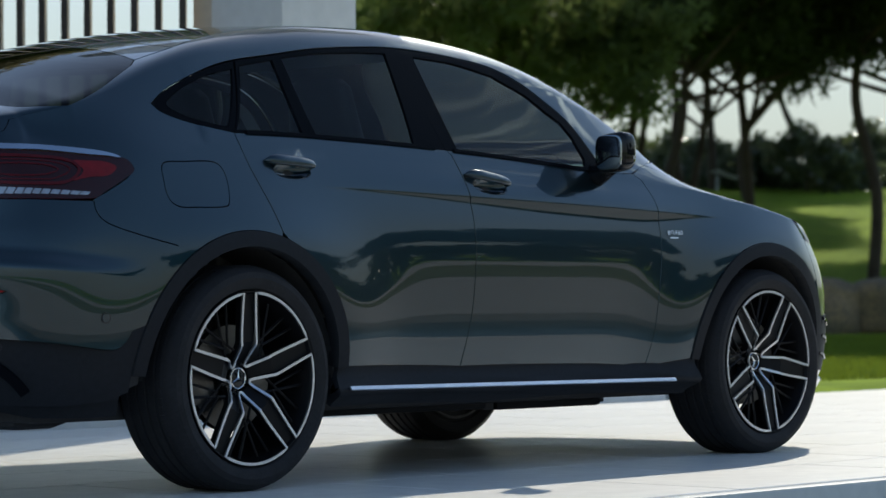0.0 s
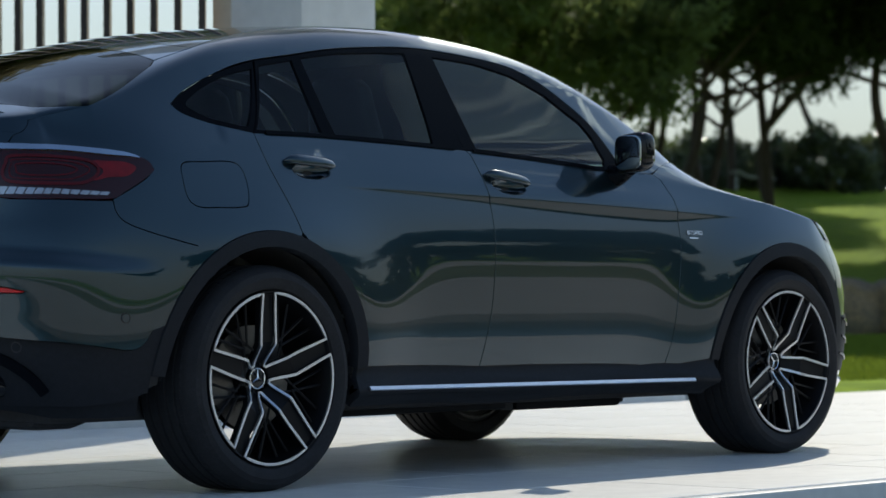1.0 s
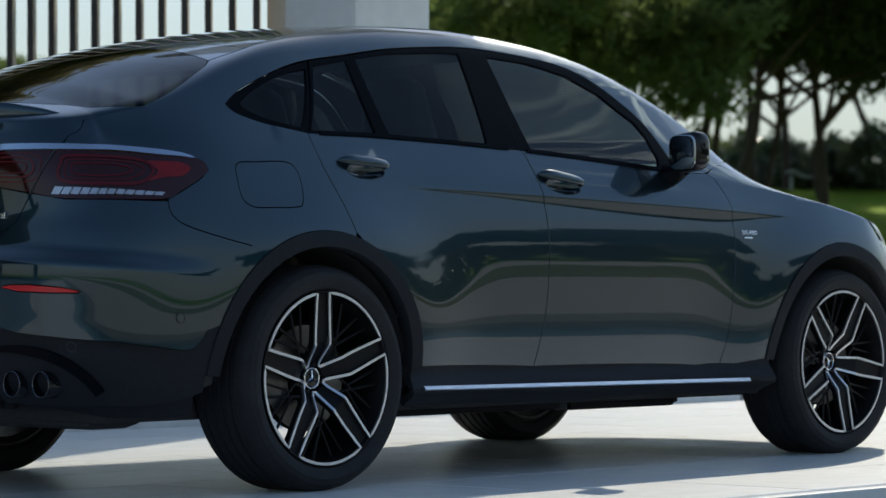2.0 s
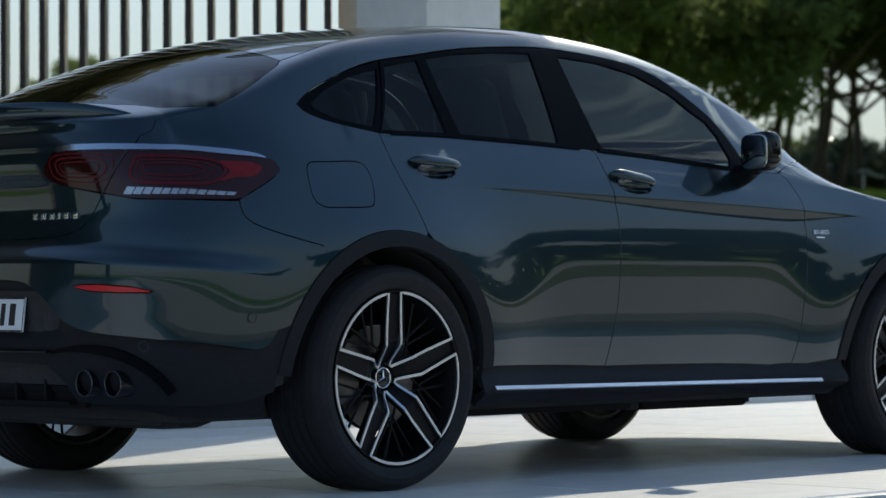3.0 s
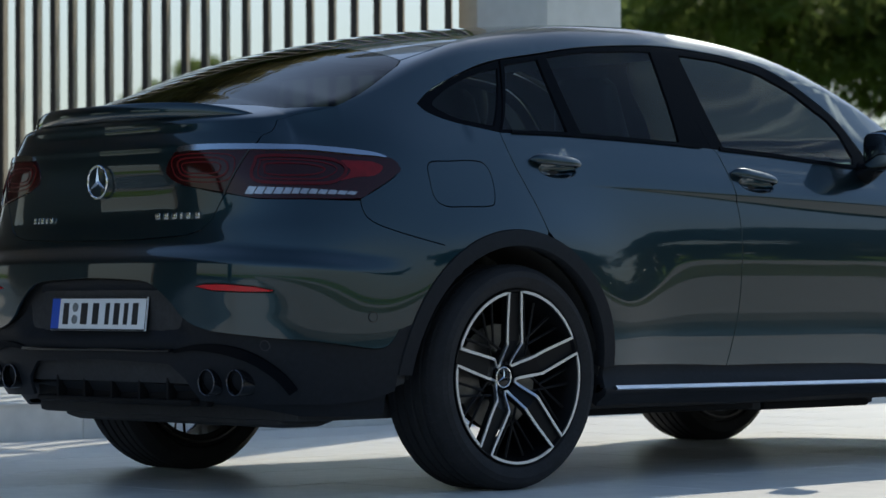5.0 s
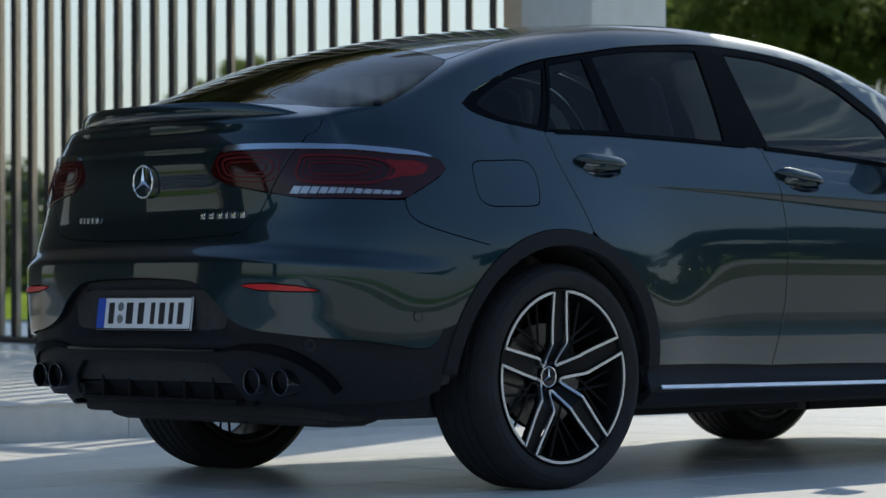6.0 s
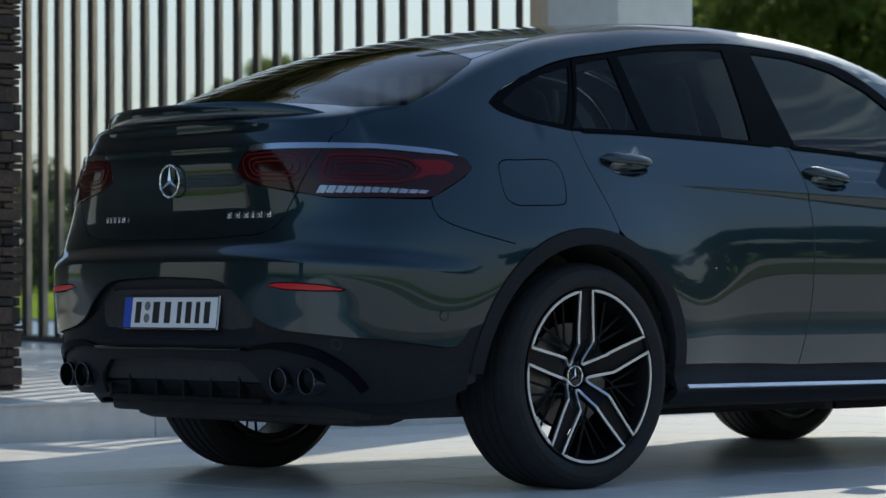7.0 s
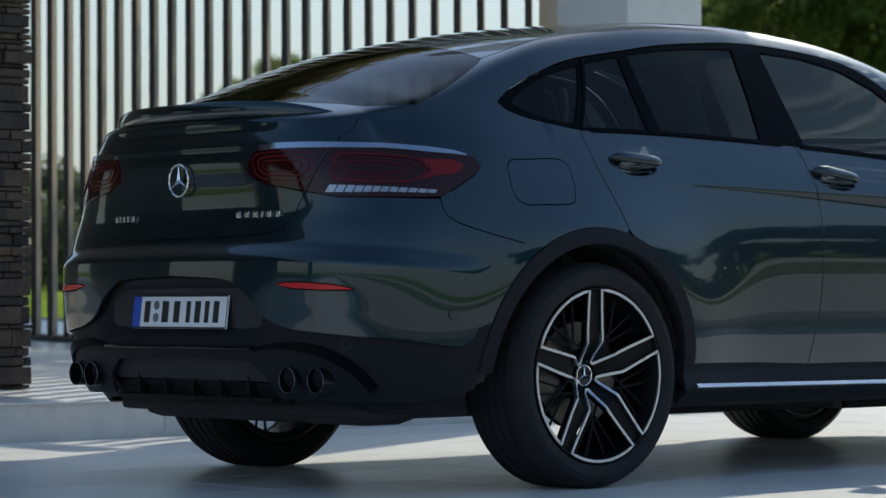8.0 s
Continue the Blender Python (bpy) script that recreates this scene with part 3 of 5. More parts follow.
# tailgate skin below the spoiler, and the frame over the rear glass
HATCH_LOW = [(0.598, -0.189), (0.550, -0.269), (0.506, -0.305), (0.432, -0.323), (0.239, -0.332), (0.0, -0.334)]
TAIL = HATCH_LOW[::-1] + LIGHT[13:] + LIGHT[:4] + [(0.696, -0.01), (0.715, 0.05), (0.66, 0.09), (0.0, 0.06)]
crease = lambda u, w: 0.004 * ease(-0.056, -0.042, w) * (1 - ease(0.45, 0.66, u)) - 0.005 * ease(-0.31, -0.22, w) * (1 - ease(-0.17, -0.09, w)) * (1 - ease(0.3, 0.5, u))
tailgate = skin_part("tailgate", sheet(TAIL, seam=("u0",), step=0.02, lift=crease, rows=[[(u, w) for u in np.arange(0.012, 0.68, 0.02)] for w in (-0.064, -0.057, -0.049, -0.041, -0.034)]), PAINT, car, "dark graphite tailgate panel", both=True)
skin_part("rear_glass", sheet(REAR_GLASS, seam=("w1",), step=0.05), REARGLASS, tailgate, "dark tinted sloping rear window", both=True)
FRAME = fine(ROOF_REAR) + fine(GLASS_TOP)
skin_part("tailgate_frame", sheet(FRAME, seam=("w1",), step=0.05), PAINT, tailgate, both=True)

# deck between glass and spoiler
DECK = [(0.0, 0.06), (0.66, 0.09), (0.715, 0.05), (0.735, 0.12), (0.793, 0.348), (0.945, 0.390), (1.096, 0.411)] + fine(GLASS_FOOT)[1:] + [(0.0, 0.9)]
skin_part("deck", sheet(DECK, seam=("u0", "w1"), step=0.04), PAINT, tailgate, both=True)

# spoiler lip across the tailgate's top edge: a swept wing section
sv, sf = [], []
NS, NR = 57, 9
for i in range(NS):
    y = -0.64 + 1.28 * i / (NS - 1)
    k = abs(y) / 0.64
    tip = -0.992 + 0.222 * k**2.3
    top, foot = 1.250 - 0.066 * k**5, 1.203 - 0.022 * k**2
    root = -0.835 + 0.10 * k**2.0
    h = top - foot
    ring = [(root, top - 0.020), ((root + tip) / 2, top - 0.008), (tip + 0.016, top - 0.001), (tip + 0.007, top), (tip + 0.001, top - 0.12 * h), (tip, foot + 0.45 * h), (tip + 0.002, foot + 0.14 * h), (tip + 0.012, foot), (root + 0.03, foot - 0.02)]
    sv += [(a, y, b) for a, b in ring]
for i in range(NS - 1):
    for j in range(NR):
        a, b = i * NR + j, i * NR + (j + 1) % NR
        sf.append((a, b, b + NR, a + NR))
sf += [tuple(range(NR))[::-1], tuple((NS - 1) * NR + k for k in range(NR))]
part("spoiler", (sv, [f[::-1] for f in sf]), PAINT, tailgate, "dark graphite spoiler lip", smooth=50)

# rear bumper and black apron
LOW_LINE = [(1.215, -0.583), (1.192, -0.618), (1.146, -0.640), (1.036, -0.634), (0.923, -0.628), (0.739, -0.624), (0.565, -0.615), (0.468, -0.584), (0.405, -0.530), (0.338, -0.487), (0.268, -0.466), (0.046, -0.457), (0.0, -0.457)]
b_arch = [p for p in arc(0.0, REAR_ARCH, 118, 166, 14)]
BUMPER = HATCH_LOW[::-1] + LIGHT[12:9:-1] + fine(BUMPER_SEAM)[1:-1] + [p for p in b_arch if -0.575 < p[1] < -0.325] + fine(LOW_LINE)
REFLECTOR = [(0.522, -0.480), (0.594, -0.491), (0.700, -0.490), (0.788, -0.485), (0.801, -0.479), (0.742, -0.470), (0.640, -0.468), (0.560, -0.471)]
ledge = lambda u, w: 0.026 * ease(0.345, 0.405, -w) * (1 - ease(0.95, 1.3, u)) - 0.006 * ease(0.42, 0.56, -w) * (1 - ease(0.70, 1.1, u)) * ease(0.30, 0.55, u)
bumper = skin_part("rear_bumper", sheet(BUMPER, holes=[REFLECTOR], seam=("u0",), step=0.022, lift=ledge, rows=[[(u, w) for u in np.arange(0.012, 1.3, 0.02)] for w in np.arange(-0.61, -0.19, 0.0125)]), PAINT, car, "dark graphite rear bumper skin", both=True)
for s in (0, 1):
    skin_part("reflector", sheet(REFLECTOR, lift=ledge, out=0.004, step=0.03), REFLEX, bumper, "red reflector strip", left=bool(s))
APRON = [(0.0, -0.457)] + fine(LOW_LINE)[::-1][1:] + [p for p in arc(0.0, REAR_ARCH, 155, 184, 6)] + [(1.16, -0.80), (1.0, -0.825), (0.6, -0.84), (0.46, -0.84), (0.425, -0.775), (0.36, -0.728), (0.0, -0.718)]
hollow = lambda u, w: -0.032 * ease(0.465, 0.51, -w) * (1 - ease(0.36, 0.50, u)) * (1 - ease(0.60, 0.66, -w)) + 0.006 * ease(0.64, 0.68, -w) * (1 - ease(0.6, 1.0, u))
apron = skin_part("rear_apron", sheet(APRON, seam=("u0",), step=0.03, lift=hollow), PLASTIC, car, "black plastic lower apron", both=True)
# wheel-arch cladding and sills
def arch_trim(cx, r, a0, a1):
    outer, inner = arc(cx, r, a0, a1, 24), arc(cx, r - 0.052, a1, a0, 24)
    return outer + inner


pair("wheel_arch_trim", car, PLASTIC, arch_trim(0.0, REAR_ARCH, 3, 178), "black plastic arch trim", out=0.006, depth=0.05, gap=0.001, step=0.03)
pair("wheel_arch_trim", car, PLASTIC, arch_trim(WB, FRONT_ARCH, -2, 178), "black plastic arch trim", out=0.006, depth=0.05, gap=0.001, step=0.03)
SILL = [at_xz(0.44, 0.402), at_xz(1.2, 0.400), at_xz(2.43, 0.398), at_xz(2.45, 0.30), at_xz(2.40, 0.245), at_xz(1.2, 0.245), at_xz(0.43, 0.255), at_xz(0.42, 0.33)]
sill_swell = lambda u, w: 0.046 * math.exp(-(((w + edge_z(low(u, 1.0)[0])) - 0.315) / 0.035) ** 2)
sills = pair("sill", car, PLASTIC, SILL, "black plastic sill", out=-0.006, depth=0.05, step=0.03, lift=sill_swell)
for s in (0, 1):
    p0, p1 = np.array([0.474, -0.938, 0.318]), np.array([2.282, -0.938, 0.305])
    bar = ribbon([p0 + (p1 - p0) * i / 12 for i in range(13)], 0.014, (0, -0.8, 0.6), 0.006)
    part("sill_strip", bar if s == 0 else mirrored(bar), ALLOY, sills[s], "bright metal strip")

# dark shell behind the gaps, floor, wheel houses
WINDOW = fine([(1.740, 0.104), (1.564, 0.172), (1.459, 0.238), (1.424, 0.292)])[::-1] + fine([p for p in BELT if p[0] > 1.8]) + fine(ROOFLINE)[::-1][1:-1]
shell_arch_r, shell_arch_f = arc(0.0, 0.43, 182, -2, 24), arc(WB, 0.43, 182, -6, 24)
SHELL = [(0.0, -0.80), (1.15, -0.80)] + shell_arch_r + [at_xz(1.2, 0.27)] + shell_arch_f + [(LENGTH - 0.5, -0.5), (LENGTH - 0.002, -0.45), (LENGTH - 0.002, 0.02), (5.2, 0.1), (5.1, 0.9), (4.18, 0.9), (4.14, 0.62), (4.04, 0.38), (3.93, 0.475), (3.70, 0.50), (3.2, 0.525), (3.10, 0.75), (3.08, 0.9), (1.60, 0.9), (1.58, 0.74), (1.53, 0.57), (1.10, 0.43), (0.76, 0.645), (0.64, 0.775), (0.595, 0.9), (0.0, 0.9)]
skin_part("inner_shell", sheet(SHELL, holes=[shrink(WINDOW, -0.012)], out=-0.022, depth=0.004, gap=0, seam=("u0", "w1"), step=0.07), DARK, car, "dark inner body shell", both=True)
floor_bm = box(-0.72, 3.45, -0.70, 0.70, 0.235, 0.30, 0.02)
part("floor_pan", floor_bm, DARK, car, "dark underbody with exhaust pipes")
for cx in (0.0, WB):
    for s in (-1, 1):
        liner = lathe([(0.43, 0.0), (0.43, 0.30), (0.10, 0.31)], 40)
        keep = [f for f in liner[1] if sum(liner[0][i][2] for i in f) / len(f) > 0.03]
        part("wheel_liner", (liner[0], keep), DARK, car, m=pose(cx, -0.90 if s < 0 else 0.90, AXLE) @ (Matrix() if s < 0 else Matrix.Diagonal((1, -1, 1, 1))))
for y in (-0.45, 0.45):
    part("exhaust_pipe", tube(smooth_path([(-0.80, y, 0.33), (-0.45, y, 0.30), (0.25, y * 0.5, 0.24), (1.2, y * 0.3, 0.22), (2.6, y * 0.2, 0.23)], 6), 0.035), STEEL, car)
part("underbody_shield", box(0.62, 1.50, -0.66, -0.34, 0.212, 0.245, 0.012), SATIN, car, "dark underbody shield")
part("underbody_shield", box(1.58, 2.20, -0.64, -0.30, 0.204, 0.245, 0.014), SATIN, car)
for x, y, z in ((0.50, -0.58, 0.212), (1.54, -0.60, 0.206), (2.26, -0.55, 0.212)):
    part("jacking_bracket", box(x - 0.035, x + 0.035, y - 0.03, y + 0.03, z, 0.25, 0.008), DARK, car)
part("silencer", box(-0.70, -0.46, -0.60, 0.60, 0.21, 0.36, 0.05), DARK, car)
part("axle_beam", box(-0.09, 0.09, -0.72, 0.72, 0.27, 0.34, 0.03), DARK, car)

# window trim, side glass
Q_TRIM = fine([(1.740, 0.104), (1.564, 0.172), (1.459, 0.238), (1.424, 0.292)]) + fine([(1.424, 0.292), (1.495, 0.329), (1.637, 0.357), (1.855, 0.386)])[1:]
Q_GLASS = fine([(1.724, 0.145), (1.615, 0.180), (1.539, 0.222), (1.488, 0.275), (1.538, 0.307), (1.597, 0.327), (1.718, 0.350), (1.834, 0.362)])
R_TRIM = fine([(1.740, 0.104), (2.230, 0.065), (2.775, 0.036)]) + fine([(2.723, 0.428), (2.285, 0.410), (1.863, 0.387)])
R_GLASS = [(1.760, 0.125), (2.066, 0.102), (2.044, 0.384), (1.875, 0.370)]
R_GLASS2 = [(2.132, 0.094), (2.613, 0.070), (2.651, 0.407), (2.523, 0.404), (2.275, 0.396), (2.094, 0.388)]
F_TRIM = fine([(2.775, 0.036), (3.109, 0.021), (3.425, 0.0), (3.643, 0.0)]) + fine(ROOFLINE[5:][::-1])
F_GLASS = [(2.842, 0.056), (3.175, 0.037), (3.537, 0.022), (3.556, 0.12), (3.534, 0.245), (3.498, 0.298), (3.360, 0.364), (3.209, 0.397), (3.011, 0.410), (2.801, 0.407)]
for name, owner, rim, panes, tint in (("quarter_window", (car, car), Q_TRIM, [Q_GLASS], TINTED), ("window_frame", rear_doors, R_TRIM, [R_GLASS, R_GLASS2], TINTED), ("window_frame", front_doors, F_TRIM, [F_GLASS], CLEAR)):
    frames = pair(name, owner, TRIM, rim, "gloss black window surround", holes=panes, out=-0.002, step=0.04, gap=0.0015)
    for g in panes:
        pair("pane", frames, tint, g, "tinted side glass", out=-0.007, depth=0.004, gap=-0.002, step=0.07)
for pts, own in ((([p for p in BELT if 1.73 < p[0] < 2.78]), rear_doors), ([p for p in BELT if 2.76 < p[0] < 3.62], front_doors)):
    path, nn = on_skin([(a, b + 0.004) for a, b in pts], 0.002)
    for s in (0, 1):
        bar = ribbon(path[1:-1], 0.014, nn[1:-1], 0.004)
        part("belt_moulding", bar if s == 0 else mirrored(bar), TRIM, own[s], "gloss black belt moulding")


# door handles: a grip with pointed ends over a shallow cup
def handle(x, z, owner, s):
    u, w = at_xz(x, z)
    c, n = skin(u, w), normal(u, w)
    fwd = skin(u + 0.01, w) - skin(u - 0.01, w)
    fwd /= np.linalg.norm(fwd)
    up = np.cross(n, fwd) * -1
    up = up if up[2] > 0 else -up
    rings, faces = [], []
    N, K = 21, 10
    for i in range(N):
        t = -1 + 2 * i / (N - 1)
        half = max(0.002, (0.0180 - 0.002 * t) * (1 - abs(t) ** 4) ** 0.5)
        lift = 0.004 + 0.030 * (1 - abs(t) ** 4) ** 0.5
        thick = 0.010
        for k in range(K):
            a = 2 * math.pi * k / K
            rings.append(c + fwd * t * 0.116 + up * (0.008 - 0.012 * t + math.copysign(abs(math.sin(a)) ** 0.7, math.sin(a)) * half) + n * (max(lift - thick, -0.004) + math.cos(a) * thick))
    for i in range(N - 1):
        for k in range(K):
            faces.append((i * K + k, i * K + (k + 1) % K, (i + 1) * K + (k + 1) % K, (i + 1) * K + k))
    faces += [tuple(range(K))[::-1], tuple((N - 1) * K + k for k in range(K))]
    data = (rings, faces)
    h = part("door_handle", data if s == 0 else mirrored(data), PAINT, owner, "dark graphite grip handle", smooth=60)
    hollow_of_cup = lambda a, b: -0.024 * max(0.0, 1 - ((a - u - 0.004) / 0.088) ** 2 - ((b - w + 0.016) / 0.027) ** 2) ** 0.6
    skin_part("handle_cup", sheet(cup_edge(x, z), lift=hollow_of_cup, depth=0.004, step=0.008, gap=-0.001), PAINT, owner, "hollow behind the handle", left=bool(s))
    return h


for s in (0, 1):
    handle(*HANDLES[0], rear_doors[s], s)
    handle(*HANDLES[1], front_doors[s], s)

# tail lamps
for s in (0, 1):
    lens = skin_part("tail_lamp", sheet([tuple(p) for p in smooth_path(LIGHT, 4, True)], out=0.003, depth=0.02, step=0.03), RED, car, "dark red tail lamp lens", left=bool(s))
    flip = (lambda d: d) if s == 0 else mirrored
    loop = [(0.725, -0.066), (0.96, -0.056), (1.05, -0.062), (1.07, -0.090), (1.025, -0.126), (0.94, -0.140), (0.745, -0.147), (0.695, -0.132), (0.698, -0.090)]
    path, nn = on_skin(loop, 0.003, 5, True)
    part("light_guide", flip(ribbon(path, 0.010, nn, 0.003, True)), REDLIT, lens, "red light guide loop")
    path, nn = on_skin([(0.755, -0.088), (0.93, -0.080), (0.995, -0.091), (0.93, -0.114), (0.765, -0.122), (0.738, -0.106)], 0.003, 5, True)
    part("light_guide", flip(ribbon(path, 0.005, nn, 0.002, True)), REDLIT, lens)
    path, nn = on_skin([(0.415, -0.082), (0.56, -0.078), (0.605, -0.100), (0.58, -0.135), (0.45, -0.136), (0.408, -0.115)], 0.003, 5, True)
    part("light_guide", flip(ribbon(path, 0.006, nn, 0.002, True)), REDLIT, lens)
    for line in ([(0.735, -0.077), (0.95, -0.068), (1.025, -0.076), (1.035, -0.094), (0.985, -0.118), (0.93, -0.128), (0.75, -0.135), (0.716, -0.122), (0.718, -0.092)], [(0.43, -0.094), (0.55, -0.091), (0.578, -0.104), (0.56, -0.124), (0.455, -0.125), (0.425, -0.113)], [(0.395, -0.070), (0.59, -0.066), (0.628, -0.092), (0.60, -0.148), (0.43, -0.148), (0.378, -0.112)]):
        path, nn = on_skin(line, 0.003, 5, True)
        part("light_guide", flip(ribbon(path, 0.004, nn, 0.0015, True)), REDLIT, lens)
    skin_part("red_field", sheet([tuple(p) for p in smooth_path([(1.055, -0.060), (1.115, -0.055), (1.165, -0.054), (1.203, -0.066), (1.198, -0.082), (1.165, -0.099), (1.105, -0.106), (1.045, -0.122), (1.072, -0.104), (1.086, -0.084)], 4, True)], out=0.0045, depth=0.002, step=0.03, gap=0), REDFIELD, lens, "brighter red lamp field", left=bool(s))
    for i in range(12):
        a = 0.675 + 0.0345 * i
        top, low_ = -0.163 + 0.0008 * i, -0.189 + 0.0020 * i
        skin_part("reversing_cell", sheet([(a, low_ + 0.002), (a + 0.029, low_ + 0.002), (a + 0.042, top), (a + 0.013, top)], out=0.005, depth=0.002, step=0.03, gap=0), LENS, lens, "clear faceted reversing lamp", left=bool(s))
    path, nn = on_skin([(0.402, -0.058), (0.435, -0.047), (0.680, -0.040), (0.974, -0.027), (1.160, -0.029), (1.226, -0.039)], 0.002, 6)
    taper = [0.019 * min(1, 0.25 + i / 4, 0.2 + (len(path) - 1 - i) / 10) for i in range(len(path))]
    part("lamp_strip", flip(ribbon(path, taper, nn, 0.006)), BRIGHT, lens, "chrome strip over the lamp")
    # the lamp's cut between tailgate and wing
    path, nn = on_skin([(0.681, -0.028), (0.636, -0.115), (0.597, -0.192)], 0.004, 6)
    part("lamp_joint", flip(ribbon(path, 0.005, nn, 0.002)), INK, lens)

# emblem, lettering bars, sensors
def emblem(parent, m, r):
    ring = tube([(0, r * math.cos(a), r * math.sin(a)) for a in np.linspace(0, 2 * math.pi, 40, endpoint=False)], r * 0.075, 8, True)
    e = part("emblem", ring, CHROME, parent, "round chrome emblem", m=m)
    for i in range(3):
        a = radians(90 + 120 * i)
        d, p = Vector((0, math.cos(a), math.sin(a))), Vector((0, -math.sin(a), math.cos(a)))
        b = d.copy()
        verts = [p * r * 0.14 + b * 0, -p * r * 0.14, d * r * 0.97, Vector((-r * 0.16, 0, 0)), d * r * 0.97 + Vector((-0.001, 0, 0))]
        part("emblem_arm", ([v for v in verts], [(0, 2, 4, 3), (3, 4, 2, 1), (0, 1, 2)]), CHROME, e, smooth=None)
    return e


def on_back(y, z, out=0.0):
    """A place on the car's rear face."""
    lo, hi = 0.0, 1.2
    for _ in range(30):
        mid = (lo + hi) / 2
        q = skin(mid, z - edge_z(-0.97))
        lo, hi = (mid, hi) if -q[1] < abs(y) else (lo, mid)
    n = normal(max(lo, 0.02), z - edge_z(-0.97))
    return Vector((q[0] + n[0] * out, y, z))


emblem(tailgate, Matrix.Translation(on_back(0.0, 1.003, 0.010)), 0.052)
# raised chrome characters as plain bars
for y0, widths, z in ((-0.285, (0.040, 0.036, 0.036, 0.018, 0.036, 0.036), 0.885), (0.385, (0.024, 0.014, 0.024, 0.020, 0.026), 0.884)):
    y = y0
    for wd in widths:
        p = on_back(y - wd / 2, z, 0.004)
        part("badge_bar", box(p.x - 0.003, p.x + 0.004, p.y - wd * 0.27, p.y + wd * 0.27, z - 0.010, z + 0.010, 0.002), CHROME, tailgate, "chrome badge bar")
        y -= wd + 0.004
for u, w in ((1.113, -0.542), (0.763, -0.651)):
    for s in (0, 1):
        ring = [(u + 0.014 * math.cos(a), w + 0.014 * math.sin(a)) for a in np.linspace(0, 2 * math.pi, 18, endpoint=False)]
        skin_part("parking_sensor", sheet(ring, lift=ledge if u > 1 else None, out=0.004, depth=0.004, gap=0, step=0.02), PAINT if u > 1 else PLASTIC, bumper, "round parking sensor", left=bool(s))
        path, nn = on_skin([(u + 0.015 * math.cos(a), w + 0.015 * math.sin(a)) for a in np.linspace(0, 2 * math.pi, 18, endpoint=False)], 0.001 + (ledge(u, w) if u > 1 else 0), 1, True)
        bar = ribbon(path, 0.004, nn, 0.002, True)
        part("sensor_ring", bar if s == 0 else mirrored(bar), INK, bumper)

# number plate with plain bars
plate = part("number_plate", box(-0.002, 0.004, -0.26, 0.26, 0.0, 0.11, 0.002), PLATE, car, "white number plate with blue end and dark bars", m=pose(-0.981, 0, 0.5206, 0, 6.9, 0))
part("plate_band", box(-0.0035, 0.0, 0.214, 0.256, 0.004, 0.106), BLUE, plate)
part("plate_rim", ribbon([(-0.002, a, b) for a, b in ((-0.257, 0.003), (0.257, 0.003), (0.257, 0.107), (-0.257, 0.107))], 0.005, (-1, 0, 0), 0.002, True), INK, plate)
y = 0.200
for wd in (0.046, -0.040, 0.056, 0.050, -0.012, 0.034, 0.046, 0.034, 0.046):
    if wd > 0:
        part("plate_bar", box(-0.004, 0.0, y - wd * 0.81, y - wd * 0.19, 0.020, 0.090, 0.0), INK, plate)
        y -= wd + 0.010
    else:
        if wd < -0.03:
            for zc in (0.036, 0.076):
                disc = lathe([(0.0, -0.0015), (0.015, -0.0015), (0.015, 0.0)], 24)
                part("plate_seal", disc, LENS, plate, m=pose(-0.003, y - 0.018, zc, 0, 0, -90))
        y -= -wd
part("plate_recess", box(-0.955, -0.90, -0.33, 0.33, 0.485, 0.665, 0.01), DARK, car, "black plate recess")

TIPS = material("dark_chrome", (0.10, 0.10, 0.11), 0.2, 1.0)
# exhaust tips, trim round them and the diffuser fins
for s in (-1, 1):
    for y in (0.538, 0.656):
        tip = lathe([(0.036, 0.0), (0.041, 0.002), (0.043, 0.10), (0.037, 0.10), (0.035, 0.01), (0.036, 0.10), (0.0, 0.12)], 40)
        part("exhaust_tip", tip, GLOSS, car, "black chrome exhaust tip", m=pose(-0.960 + 0.16 * max(0, y - 0.5), s * y, 0.363, 0, 0, -90))
        ringp = tube([(0.0395 * math.cos(a), 0, 0.0395 * math.sin(a)) for a in np.linspace(0, 2 * math.pi, 40, endpoint=False)], 0.0022, 6, True)
        part("tip_rim", ringp, TIPS, car, "bright exhaust rim", m=pose(-0.961 + 0.16 * max(0, y - 0.5), s * y, 0.363, 0, 0, -90))
    brow = [skin(u, w) + normal(u, w) * 0.004 for u, w in smooth_path([(0.40, -0.685), (0.50, -0.670), (0.62, -0.672), (0.72, -0.692), (0.80, -0.735), (0.855, -0.785)], 6)]
    nnb = [normal(u, w) for u, w in smooth_path([(0.40, -0.685), (0.50, -0.670), (0.62, -0.672), (0.72, -0.692), (0.80, -0.735), (0.855, -0.785)], 6)]
    bar = ribbon(brow, [0.012 + 0.020 * ease(0, len(brow) * 0.5, i) for i in range(len(brow))], nnb, 0.012)
    part("exhaust_brow", bar if s < 0 else mirrored(bar), TRIM, car, "gloss black trim over the exhaust")
for y in (-0.30, -0.15, 0.0, 0.15, 0.30):
    part("diffuser_fin", box(-0.925, -0.86, y - 0.006, y + 0.006, 0.300, 0.455, 0.003), SATIN, car)
part("diffuser_recess", box(-0.89, -0.86, -0.46, 0.46, 0.28, 0.46, 0.01), SATIN, car, "dark recess behind the diffuser fins")
part("diffuser", box(-0.925, -0.60, -0.42, 0.42, 0.286, 0.304, 0.008), SATIN, car, "black plastic diffuser")
part("apron_strip", box(-1.0, -0.975, -0.40, 0.40, 0.455, 0.467, 0.004), GLOSS, car, "gloss black strip")
